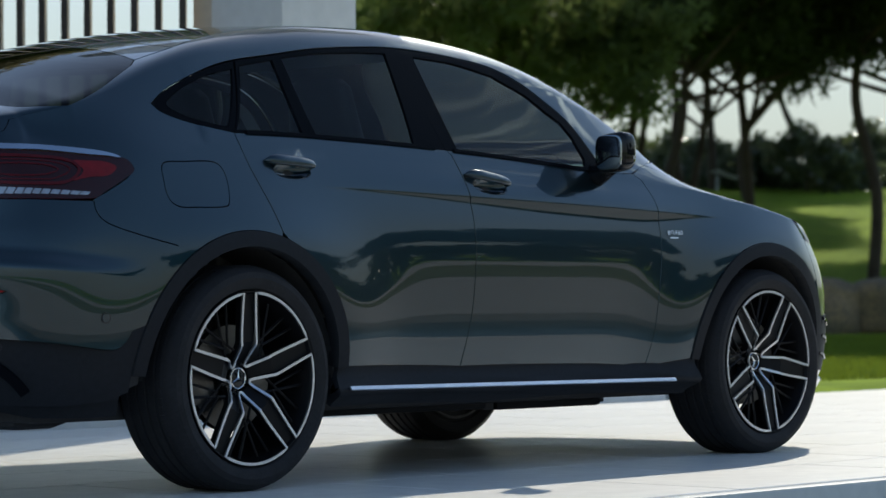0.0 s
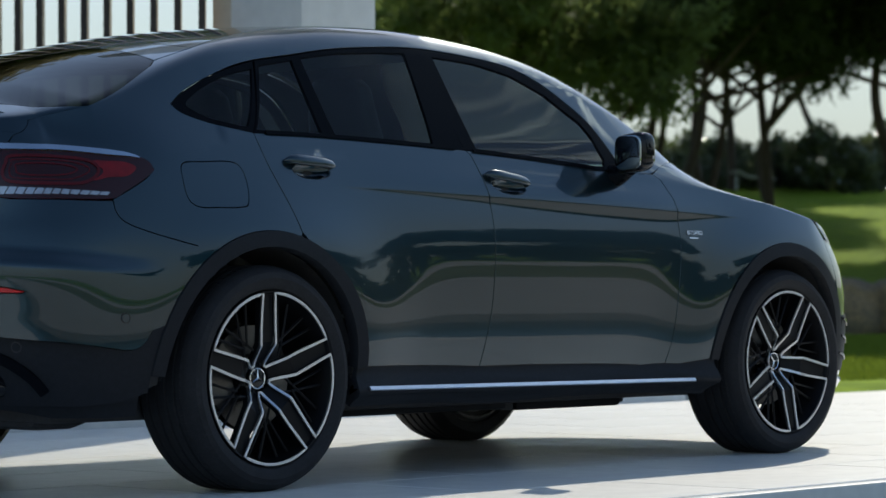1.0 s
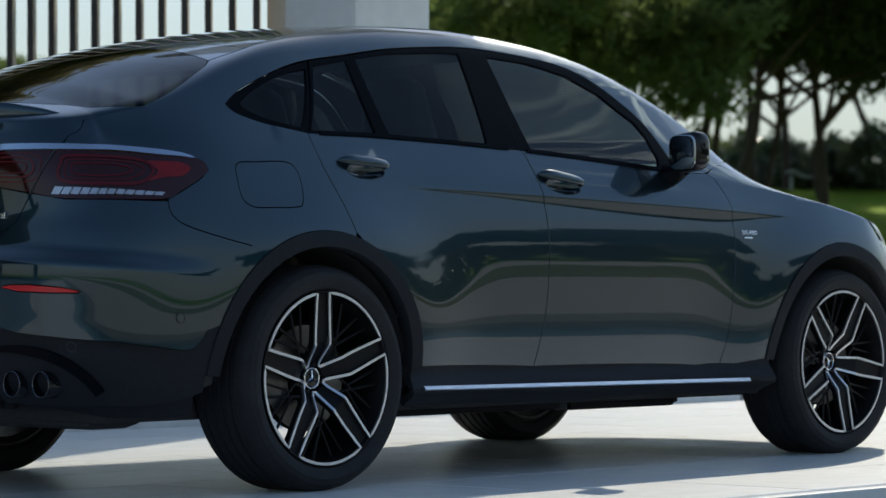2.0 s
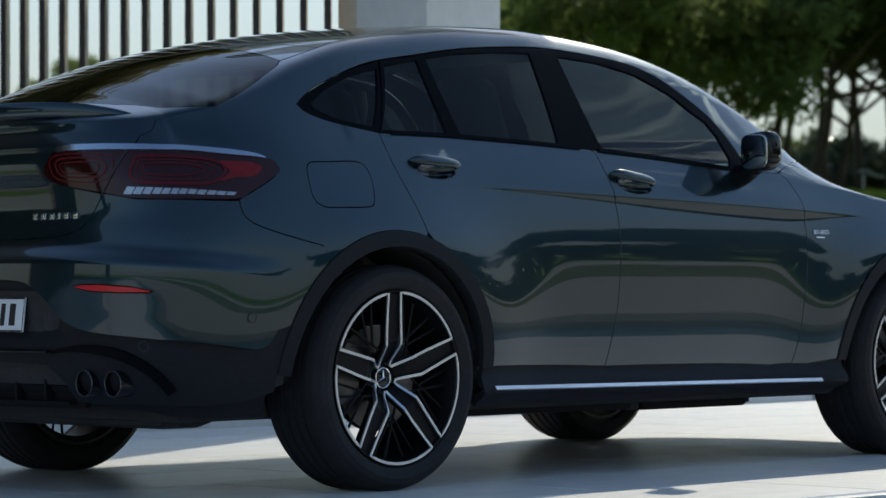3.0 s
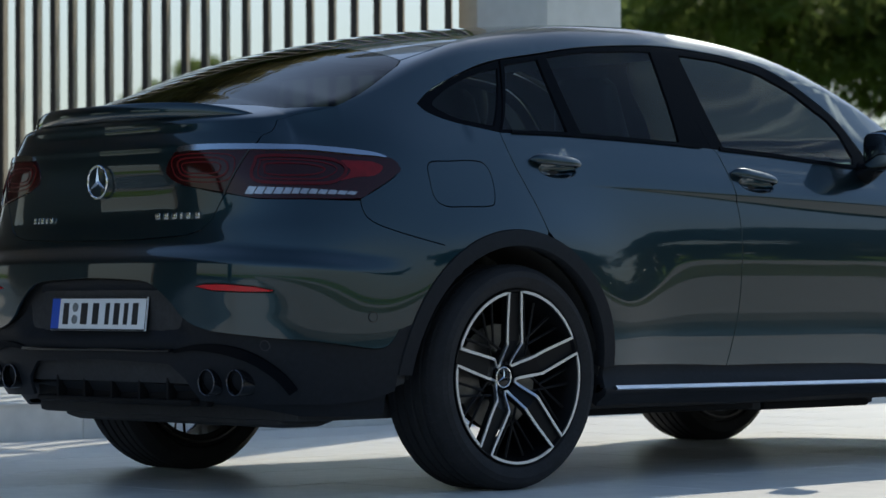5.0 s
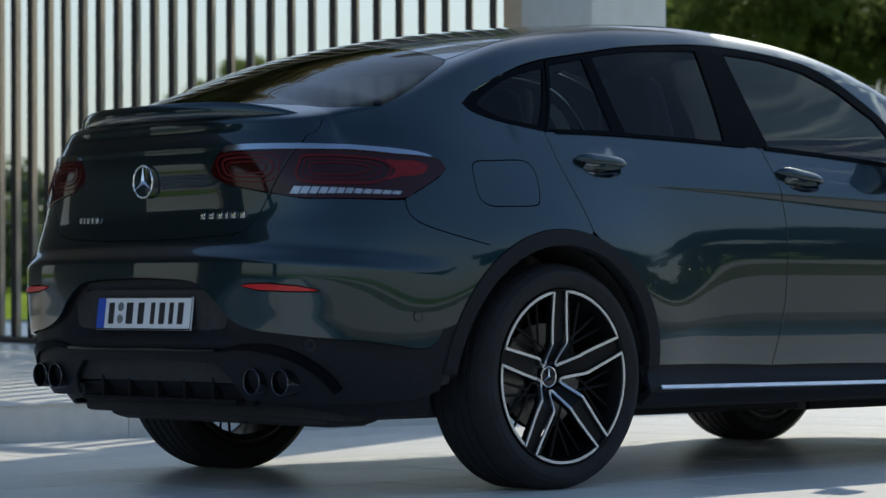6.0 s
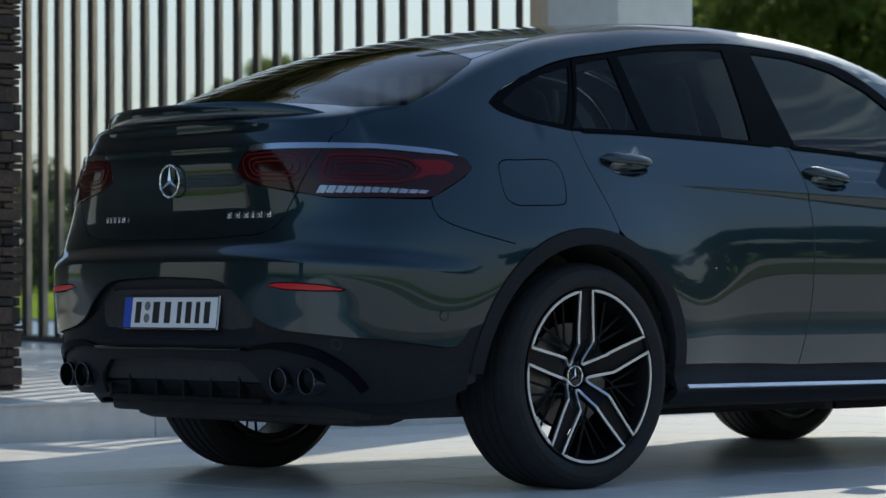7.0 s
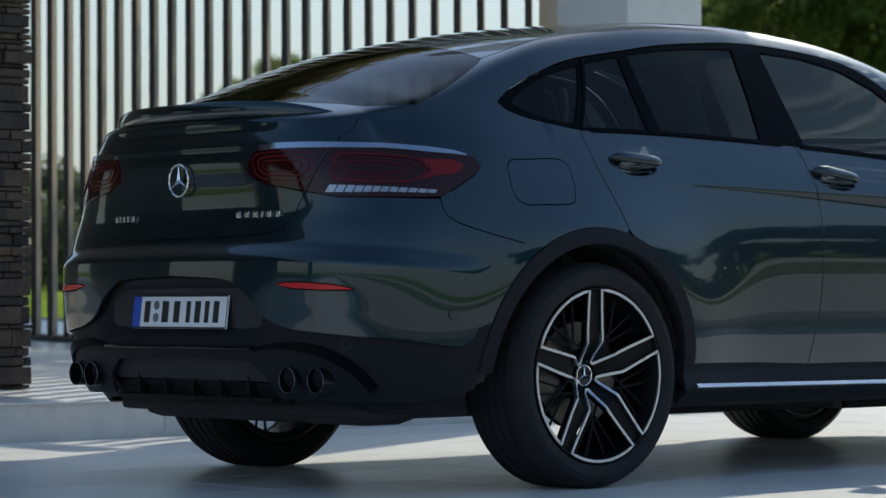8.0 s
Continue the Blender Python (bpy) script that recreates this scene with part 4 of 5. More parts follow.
skin_part("valance", sheet([(0.0, -0.80), (0.62, -0.82), (1.05, -0.82), (1.22, -0.79), (1.22, -0.86), (0.9, -0.885), (0.55, -0.878), (0.0, -0.862)], seam=("u0",), out=-0.03, step=0.05), PLASTIC, car, both=True)

# bright lip and dark vents at the front corners
for s in (0, 1):
    path, nn = on_skin([(5.02, -0.600), (5.12, -0.600), (5.26, -0.575), (5.45, -0.55)], 0.004, 5)
    bar = ribbon(path, 0.035, nn, 0.010)
    part("bumper_lip", bar if s == 0 else mirrored(bar), CHROME, car, "bright metal bumper lip")
    skin_part("corner_vent", sheet([(5.03, -0.56), (5.04, -0.34), (5.10, -0.32), (5.16, -0.40), (5.16, -0.55)], out=0.004, step=0.04), PLASTIC, car, "black vent in the bumper corner", left=bool(s))
    for w in (-0.35, -0.42, -0.49):
        path, nn = on_skin([(5.045, w), (5.10, w), (5.15, w - 0.01)], 0.005, 3)
        bar = ribbon(path, 0.010, nn, 0.006)
        part("vent_blade", bar if s == 0 else mirrored(bar), GLOSS, car)

# mirrors
for s in (0, 1):
    flip = (lambda d: d) if s == 0 else mirrored
    verts, faces = [], []
    N, K = 17, 28
    for i in range(N):
        t = i / (N - 1)
        a = math.pi * t
        for k in range(K):
            b = 2 * math.pi * k / K
            cy, cz = math.copysign(abs(math.cos(b)) ** 0.5, math.cos(b)), math.copysign(abs(math.sin(b)) ** 0.5, math.sin(b))
            r = math.sin(a) ** 0.45
            x = -math.copysign(abs(math.cos(a)) ** (0.45 if t < 0.5 else 0.9), math.cos(a)) * (0.040 if t < 0.5 else 0.060)
            verts.append((1.838 + x, -1.000 + cy * r * 0.072, 1.158 + cz * r * 0.074 - 0.008 * cy * r))
    for i in range(N - 1):
        for k in range(K):
            faces.append((i * K + k, (i + 1) * K + k, (i + 1) * K + (k + 1) % K, i * K + (k + 1) % K))
    mirror_part = part("door_mirror", flip((verts, faces)), GLOSS, front_doors[s], "gloss black door mirror", smooth=60)
    part("mirror_foot", flip(tube([(1.885, -0.85, 1.075), (1.875, -0.91, 1.085), (1.86, -0.96, 1.105)], [0.05, 0.036, 0.03], 12)), GLOSS, mirror_part)
    rim = [(math.copysign(abs(math.cos(b)) ** 0.5, math.cos(b)), math.copysign(abs(math.sin(b)) ** 0.5, math.sin(b))) for b in np.linspace(0, 2 * math.pi, 40, endpoint=False)]
    pv = [(1.7955 + 0.003 * (k > 0.95), -1.000 + 0.063 * k * a, 1.158 + 0.064 * k * c) for k in (1.0, 0.9) for a, c in rim]
    pane = (pv, [(i, (i + 1) % 40, 40 + (i + 1) % 40, 40 + i) for i in range(40)] + [tuple(range(40, 80))])
    part("mirror_glass", flip((pv, pane[1])), MIRROR, mirror_part, "mirror glass")
    lampv = tube(smooth_path([(1.858, -1.072, 1.140), (1.881, -1.05, 1.142), (1.898, -0.98, 1.144)], 5), 0.007, 6)
    part("indicator", flip(lampv), LENS, mirror_part, "clear indicator strip")

# badge on the front wing
word = bpy.data.curves.new("wing_badge", "FONT")
word.body, word.size, word.extrude, word.align_x, word.align_y = "BITURBO", 0.0225, 0.0015, "CENTER", "CENTER"
badge_ob = new("wing_badge_text", word)
bpy.context.view_layer.update()
badge_me = bpy.data.meshes.new_from_object(badge_ob.evaluated_get(bpy.context.evaluated_depsgraph_get()))
bpy.data.objects.remove(badge_ob)
badge_me.materials.clear()
badge_me.materials.append(CHROME)
wing_badge = new("wing_badge", badge_me)
wing_badge.parent = car
bc = at_xz(2.30, 0.868)
bp = skin(*bc) + normal(*bc) * 0.003
bn = Vector(normal(*bc))
wing_badge.matrix_basis = Matrix.Translation(bp) @ bn.to_track_quat("Z", "Y").to_matrix().to_4x4()
tagged(wing_badge, "small chrome lettering on the wing")
part("badge_line", box(-0.034, 0.015, -0.022, -0.0175, 0, 0.0015), CHROME, wing_badge)


# seats, wheel and dashboard behind the glass
def seat(x, y, rows, name="seat"):
    n = part(name, box(x - 0.25, x + 0.27, y - 0.25, y + 0.25, 0.55, 0.76, 0.06), SEATFAB, car, "black leather seat")
    verts, faces, k = [], [], 18
    for h, half, dx, th in rows:
        for a in np.linspace(0, 2 * math.pi, k, endpoint=False):
            verts.append((x - 0.22 + dx + math.copysign(abs(math.cos(a)) ** 0.6, math.cos(a)) * th, y + math.copysign(abs(math.sin(a)) ** 0.5, math.sin(a)) * half, h))
    for i in range(len(rows) - 1):
        faces += [(i * k + q, i * k + (q + 1) % k, (i + 1) * k + (q + 1) % k, (i + 1) * k + q) for q in range(k)]
    faces.append(tuple((len(rows) - 1) * k + q for q in range(k)))
    part("seat_back", (verts, faces), SEATFAB, n)


FRONT_SEAT = ((0.70, 0.24, 0.0, 0.07), (0.95, 0.25, -0.06, 0.07), (1.10, 0.22, -0.10, 0.065), (1.20, 0.16, -0.13, 0.06), (1.30, 0.145, -0.15, 0.055), (1.38, 0.135, -0.165, 0.05), (1.41, 0.10, -0.17, 0.04))
REAR_SEAT = ((0.70, 0.26, 0.0, 0.07), (0.95, 0.26, -0.05, 0.06), (1.08, 0.25, -0.08, 0.05), (1.12, 0.12, -0.09, 0.045), (1.20, 0.12, -0.10, 0.04), (1.225, 0.09, -0.10, 0.03))
seat(1.30, -0.37, FRONT_SEAT)
seat(1.30, 0.37, FRONT_SEAT)
seat(0.42, -0.38, REAR_SEAT)
seat(0.42, 0.38, REAR_SEAT)
part("dashboard", box(1.95, 2.45, -0.72, 0.72, 0.75, 1.07, 0.06), SEATFAB, car, "black dashboard")
sw = tube([(0.0, 0.18 * math.cos(a), 0.18 * math.sin(a)) for a in np.linspace(0, 2 * math.pi, 36, endpoint=False)], 0.015, 8, True)
part("steering_wheel", sw, SEATFAB, car, m=pose(1.80, 0.37, 1.03, 0, -20, 0))
part("cabin_floor", box(-0.6, 2.4, -0.74, 0.74, 0.32, 0.45, 0.02), DARK, car)
part("headliner", box(0.3, 1.3, -0.50, 0.50, 1.50, 1.52, 0.008), SEATFAB, car)


# ---- wheels ----
R_RIM, R_TYRE = 0.285, 0.367
SPOKE0 = 93.2


def wheel_point(r, deg, depth):
    return (r * math.cos(radians(deg)), depth, r * math.sin(radians(deg)))


def dish(r):
    """How far the spokes lie behind the rim's lip."""
    return 0.002 + 0.010 * (1 - ease(0.118, 0.28, r)) + 0.052 * (1 - ease(0.04, 0.118, r))


def wheel(x, y, side, turn):
    """One wheel; side -1 faces to the right."""
    w = new("wheel")
    w.parent = car
    tagged(w, "twin-spoke alloy wheel with low-profile tyre")
    w.matrix_basis = pose(x, y, AXLE) @ (Matrix() if side < 0 else pose(0, 0, 0, 0, 0, 180)) @ pose(0, 0, 0, 0, -turn, 0)
    prof = [(0.283, 0.012), (0.292, -0.004), (0.305, -0.012), (0.325, -0.016), (0.343, -0.010), (0.355, 0.004), (0.362, 0.018), (0.3655, 0.032), (R_TYRE, 0.055)]
    for i in range(4):
        a = 0.062 + i * 0.042
        prof += [(R_TYRE, a), (R_TYRE - 0.007, a + 0.003), (R_TYRE - 0.007, a + 0.009), (R_TYRE, a + 0.012)]
    prof += [(R_TYRE, 0.225), (0.355, 0.245), (0.33, 0.262), (0.29, 0.25), (0.283, 0.235)]
    tyre = part("tyre", lathe(prof, 120), RUBBER, w, "black low-profile tyre", smooth=28)
    # fine shoulder blocks
    sv, sf = [], []
    for i in range(84):
        a0, a1 = 2 * math.pi * i / 84, 2 * math.pi * (i + 0.62) / 84
        k = len(sv)
        for a in (a0, a1):
            sv += [((R_TYRE - 0.013) * math.cos(a), 0.004, (R_TYRE - 0.013) * math.sin(a)), ((R_TYRE + 0.0012) * math.cos(a), 0.040, (R_TYRE + 0.0012) * math.sin(a)), ((R_TYRE + 0.0012) * math.cos(a), 0.060, (R_TYRE + 0.0012) * math.sin(a)), ((R_TYRE - 0.012) * math.cos(a), 0.058, (R_TYRE - 0.012) * math.sin(a))]
        sf += [(k, k + 1, k + 5, k + 4), (k + 1, k + 2, k + 6, k + 5), (k, k + 3, k + 2, k + 1), (k + 4, k + 5, k + 6, k + 7)]
    part("tread_shoulder", (sv, sf), RUBBER, tyre, smooth=None)
    rim = part("rim", lathe([(0.283, 0.012), (R_RIM, 0.002), (0.283, -0.003), (0.279, -0.002), (0.272, 0.012), (0.262, 0.05), (0.245, 0.10), (0.24, 0.235), (0.283, 0.24), (0.283, 0.012)], 96), RIMBLACK, w, "gloss black rim barrel", smooth=35)
    part("inner_lip", tube([(0.266 * math.cos(a), 0.246, 0.266 * math.sin(a)) for a in np.linspace(0, 2 * math.pi, 48, endpoint=False)], 0.006, 8, True), STEEL, rim, "grey inner rim lip")
    for i in range(5):
        c = SPOKE0 + 72 * i
        # spoke: black channel between two machined edges
        alongs = [(0.278, 0.0255), (0.20, 0.0280), (0.118, 0.0310), (0.08, 0.030), (0.05, 0.030)]
        verts, faces = [], []
        ca, sa = math.cos(radians(c)), math.sin(radians(c))
        for r, half in alongs:
            for k, dd in ((-1, 0.0), (-1, 0.022), (1, 0.022), (1, 0.0)):
                verts.append((r * ca - k * half * sa, dish(r) + 0.007 + dd, r * sa + k * half * ca))
        for j in range(4):
            faces += [(j * 4 + k, j * 4 + (k + 1) % 4, j * 4 + 4 + (k + 1) % 4, j * 4 + 4 + k) for k in range(4)]
        part("spoke", (verts, [f[::-1] for f in faces]), RIMBLACK, rim, "gloss black spoke", smooth=None)
        # machined outline of the opening between this spoke and the next
        b = c + 36
        path = [wheel_point(0.277, b + d, -0.001) for d in np.linspace(-30.3, 30.3, 18)]
        path += [wheel_point(r, b + d, dish(r)) for r, d in ((0.235, 28.9), (0.17, 25.2), (0.122, 20.3), (0.112, 19.6), (0.060, 12), (0.047, 6), (0.047, -6), (0.060, -12), (0.112, -19.6), (0.122, -20.3), (0.17, -25.2), (0.235, -28.9))]
        part("machined_edge", ribbon(path, 0.0088, (0, -1, 0), 0.006, True), ALLOY, rim, "bright machined spoke edge", smooth=None)
        # thin black cross spokes inside the opening
        for sgn in (-1, 1):
            p0, p1 = wheel_point(0.262, b + sgn * 9, 0.035), wheel_point(0.10, b - sgn * 14, dish(0.1) + 0.022)
            part("cross_spoke", tube([p0, p1], [0.0055, 0.0045], 6), RIMBLACK, rim)
            p0, p1 = wheel_point(0.262, b + sgn * 20, 0.035), wheel_point(0.13, b + sgn * 3, dish(0.12) + 0.024)
            part("cross_spoke", tube([p0, p1], [0.0048, 0.0045], 6), RIMBLACK, rim)
    hub = part("hub_cap", lathe([(0.0, 0.066), (0.030, 0.067), (0.037, 0.070), (0.039, 0.081), (0.062, 0.086), (0.070, 0.098)], 40), GLOSS, rim, "dark hub cap", smooth=40)
    e = part("hub_emblem", tube([(0.033 * math.cos(a), 0.067, 0.033 * math.sin(a)) for a in np.linspace(0, 2 * math.pi, 32, endpoint=False)], 0.003, 6, True), CHROME, hub, "small round chrome emblem")
    for i in range(3):
        a = radians(90 + 120 * i)
        q = [(0.004 * -math.sin(a), 0.064, 0.004 * math.cos(a)), (-0.004 * -math.sin(a), 0.064, -0.004 * math.cos(a)), (0.032 * math.cos(a), 0.065, 0.032 * math.sin(a)), (0, 0.060, 0)]
        part("hub_star_arm", (q, [(0, 2, 3), (3, 2, 1), (0, 1, 2)]), CHROME, hub, smooth=None)
    for i in range(5):
        a = radians(SPOKE0 + 36 + 72 * i)
        part("wheel_bolt", lathe([(0.0, 0.0), (0.007, 0.001), (0.008, 0.012)], 6), DARK, hub, m=pose(0.052 * math.cos(a), 0.081, 0.052 * math.sin(a)))
    disc = part("brake_disc", lathe([(0.07, 0.115), (0.08, 0.10), (0.172, 0.10), (0.174, 0.104), (0.174, 0.125), (0.07, 0.128)], 64), STEEL, w, "grey steel brake disc", smooth=35)
    cal = []
    for i in range(14):
        a = radians(148 + 58 * i / 13)
        for r in (0.128, 0.20):
            for d in (0.085, 0.14):
                cal.append((r * math.cos(a), d, r * math.sin(a)))
    cf = [(0, 1, 3, 2), tuple(13 * 4 + k for k in (2, 3, 1, 0))]
    for i in range(13):
        for p, q in ((0, 2), (2, 3), (3, 1), (1, 0)):
            cf.append((i * 4 + p, i * 4 + q, i * 4 + 4 + q, i * 4 + 4 + p))
    part("brake_caliper", (cal, cf), STEEL, w, "silver grey brake caliper", smooth=30)
    return w


wheel(0.0, -0.952, -1, 0)
wheel(WB, -0.952, -1, 40.6)
wheel(0.0, 0.952, 1, 40)
wheel(WB, 0.952, 1, 10)
# ---- setting ----
def land(x, y):
    """The ground's height: flat round the terrace, a step at the boulders, then a lawn bank with a crest, level beyond."""
    d = x * 0.74 + y * 0.67
    if d < 0:
        return -0.03
    roll_ = 0.10 * math.sin(x * 0.21 + 1.0) * math.sin(y * 0.17)
    return -0.03 + 0.72 * ease(38.6, 40.0, d) + 3.45 * ease(40, 84, d) * ease(44, 60, d) + roll_ * ease(50, 60, d)


gx = np.concatenate([np.linspace(-700, -60, 9), np.linspace(-50, 120, 150), np.linspace(135, 900, 10)])
gv = [(x, y, land(x, y) - (0.5 if (-24 < x < 17.0 and -3.6 < y < 3.4) else 0)) for y in gx for x in gx]
gn = len(gx)
gf = [(j * gn + i, j * gn + i + 1, (j + 1) * gn + i + 1, (j + 1) * gn + i) for j in range(gn - 1) for i in range(gn - 1)]
ground = tagged(part("ground", (gv, gf), GRASS), "sunlit mown green lawn rising to a bank", "lawn", kind="structure")

terrace = tagged(part("terrace", box(-20.0, 16.0, -2.13, 2.85, -0.30, -0.012), GROUT), "pale stone terrace in large tiles", "terrace", kind="structure")
coping = tagged(part("coping", box(-20.0, 16.0, -2.20, -2.134, -0.42, -0.002, 0.004), TILE), "pale stone edge of the terrace", "coping", kind="structure")
WATER = material("pool_water", (0.02, 0.06, 0.07), 0.04, noise_scale=2.0, vary=0.3, bump=0.25, bump_scale=3)
water = tagged(part("water", box(-20.0, 16.0, -3.5, -2.204, -0.40, -0.16), WATER), "still dark teal water along the terrace", "water", kind="structure")

GRAVEL = material("pale_gravel", (0.50, 0.47, 0.42), 0.9, noise_scale=1.5, vary=0.2, bump=0.4, bump_scale=60)
DRY = material("dry_lawn", (0.20, 0.20, 0.085), 0.9, noise_scale=0.4, vary=0.4, second=(0.13, 0.14, 0.05), bump=0.5, bump_scale=30, spec=0.05)
dry = tagged(part("dry_lawn", box(-40, 60, -17.2, -3.5, -0.2, -0.015), DRY), "dry pale grass beside the water", "lawn", kind="structure")
tagged(part("forecourt", box(-46, 60, -9.6, -3.5, -0.2, -0.008), GRAVEL), "pale gravel forecourt beside the terrace", "forecourt", kind="structure")
drive_v = [(x, y + 1.2 * math.sin(x * 0.06), z) for x in np.linspace(-60, 70, 40) for y, z in ((-25.0, -0.06), (-24.9, 0.0), (-17.1, 0.0), (-17.0, -0.06))]
drive = tagged(part("driveway", (drive_v, [(i * 4 + k, i * 4 + k + 1, i * 4 + k + 5, i * 4 + k + 4) for i in range(39) for k in range(3)]), GRAVEL), "pale gravel drive across the lawn", "driveway", kind="structure")

# platform with a low step, rising slightly away from it
def platform_z(y):
    return 0.17 + 0.0236 * (y - 2.85)


pv = [(x, y, z) for x in (-17.0, 8.0) for y, z in ((2.87, -0.3), (2.87, 0.158), (16.0, platform_z(16.0) - 0.012), (16.0, -0.3))]
platform = tagged(part("platform", (pv, [(0, 1, 5, 4), (1, 2, 6, 5), (2, 3, 7, 6), (0, 3, 2, 1), (4, 5, 6, 7)]), GROUT, smooth=None), "raised pale stone platform behind a low step", "platform", kind="structure")

# pillars
pillar = tagged(part("pillar_white", box(4.60, 5.19, 3.49, 4.05, 0.1, 6.2, 0.006), WHITE), "white rendered square pillar", "pillar", kind="structure")
part("reveal", box(4.63, 5.15, 4.054, 4.23, 0.1, 6.2, 0.004), material("beige_render", (0.52, 0.47, 0.38), 0.8, noise_scale=2, vary=0.1), pillar, "beige rendered return")
stone_pillar = tagged(part("pillar_stone", box(0.33, 0.885, 3.795, 4.36, 0.12, 3.6), material("pillar_core", (0.05, 0.045, 0.04), 0.9, noise_scale=6)), "square pillar of stacked dark slate", "pillar", kind="structure")

# unseen flat slab on the white pillar, over the terrace behind the car, added to shade its roof
slab_v, slab_f = [], []
for x0, x1, y0, y1 in ((3.2, 4.32, 0.4, 4.2), (4.32, 5.22, 3.45, 4.2)):
    k = len(slab_v)
    slab_v += [(x, y, z) for x in (x0, x1) for y in (y0, y1) for z in (4.42, 4.68)]
    slab_f += [tuple(k + i for i in q) for q in ((0, 1, 3, 2), (4, 6, 7, 5), (0, 4, 5, 1), (2, 3, 7, 6), (0, 2, 6, 4), (1, 5, 7, 3))]
slab = tagged(part("shade_slab", (slab_v, slab_f), WHITE, smooth=None), "unseen flat white slab on the white pillar, added to shade the car", "roof", kind="structure")

# the covered terrace that goes on along the platform: roof, back wall with openings, further slate pillars
SOFFIT = material("brown_soffit", (0.20, 0.17, 0.14), 0.7, noise_scale=1.5, vary=0.25)
canopy = tagged(part("canopy", box(-16.0, 0.93, 3.62, 11.0, 3.6, 3.9, 0.01), SOFFIT), "flat brown roof over the platform", "roof", kind="structure")
for x0, x1, z0, z1 in ((-16.0, -11.3, 0.1, 3.6), (-8.5, -5.2, 0.1, 3.6), (-3.6, 0.9, 0.1, 3.6), (-11.3, -8.5, 2.25, 3.6), (-5.2, -3.6, 2.25, 3.6)):
    tagged(part("wall_back", box(x0, x1, 10.7, 10.95, z0, z1), SOFFIT), "dark brown wall under the roof", "wall", kind="structure")
for x in (-6.4, -14.6):
    tagged(part("pillar_stone", box(x, x + 0.58, 3.79, 4.37, 0.12, 3.6, 0.01), SLATE), "square pillar of stacked dark slate", "pillar", kind="structure")

# screen of upright fins between a bottom and a top rail
fence = tagged(new("fin_screen"), "tall screen of slanted upright bronze fins on the platform", "screen")
fence.matrix_basis = pose(4.50, 4.18, 0.0)
fin_mesh = None
for i in range(50):
    if fin_mesh is None:
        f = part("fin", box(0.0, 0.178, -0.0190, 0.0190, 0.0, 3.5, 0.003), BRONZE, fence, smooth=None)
        f.data.materials.append(FINSHADE_RAIL)
        # the narrow ends are coloured dark to stand in for their shade
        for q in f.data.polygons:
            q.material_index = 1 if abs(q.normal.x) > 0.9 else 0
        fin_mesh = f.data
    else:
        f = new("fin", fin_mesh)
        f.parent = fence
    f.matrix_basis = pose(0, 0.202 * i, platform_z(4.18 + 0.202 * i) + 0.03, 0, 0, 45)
part("bottom_rail", box(-0.02, 0.20, 0.02, 10.2, 0.0, 0.03, 0.004), FINSHADE_RAIL, fence, m=pose(0, 0, platform_z(4.18) + 0.008, math.degrees(math.atan(0.0236))))
part("top_rail", box(-0.02, 0.20, 0.10, 10.3, 3.93, 4.02, 0.004), BRONZE, fence)

# boulders at the foot of the bank
def boulder(size, seed):
    bm = bmesh.new()
    bmesh.ops.create_icosphere(bm, subdivisions=4, radius=1)
    for v in bm.verts:
        p = v.co.copy()
        k = 1 + 0.28 * noise.noise(p * 1.2 + Vector((seed, 0, 0))) + 0.10 * noise.noise(p * 3.1 + Vector((0, seed, 0))) + 0.03 * noise.noise(p * 9 + Vector((0, 0, seed)))
        q = p * k
        v.co = Vector((math.copysign(abs(q.x) ** 0.75, q.x) * size[0], math.copysign(abs(q.y) ** 0.75, q.y) * size[1], math.copysign(abs(q.z) ** 0.7, q.z) * size[2]))
    return bm


for i in range(13):
    along = -6.0 + 1.75 * i
    c = Vector((30.9, 23.6, 0)) + Vector((0.67, -0.74, 0)) * along
    tagged(part("boulder", boulder((1.05 + 0.22 * math.sin(i * 2.3), 0.75, 0.66 + 0.12 * math.sin(i * 1.7)), i * 3.7), ROCK, m=pose(c.x, c.y, land(c.x - 1.2, c.y - 1.2) + 0.36, 0, 0, -48 + 14 * math.sin(i * 5.1))), "weathered ochre and grey boulder in the lawn", "boulder", "boulders edging the lawn")


# ---- trees ----
def leaves(clumps, per, length, width, seed, spread):
    """Many small pointed leaves in clumps given as centre and radius."""
    rng = np.random.default_rng(seed)
    verts, faces = [], []
    for c, r in clumps:
        n = int(per * r ** 1.6)
        d = rng.normal(size=(n, 3))
        d /= np.linalg.norm(d, axis=1)[:, None]
        p = np.array(c) + d * (r * rng.random(n) ** 0.5)[:, None] * np.array([1, 1, spread])
        a = rng.normal(size=(n, 3)) + d * 0.8
        a /= np.linalg.norm(a, axis=1)[:, None]
        b = np.cross(a, rng.normal(size=(n, 3)))
        b /= np.linalg.norm(b, axis=1)[:, None]
        s = (0.6 + 0.8 * rng.random(n))[:, None]
        k = len(verts)
        verts += list(np.stack([p - a * length * s, p + b * width * s, p + a * length * s, p - b * width * s], 1).reshape(-1, 3))
        faces += [(k + 4 * i, k + 4 * i + 1, k + 4 * i + 2, k + 4 * i + 3) for i in range(n)]
    return verts, faces


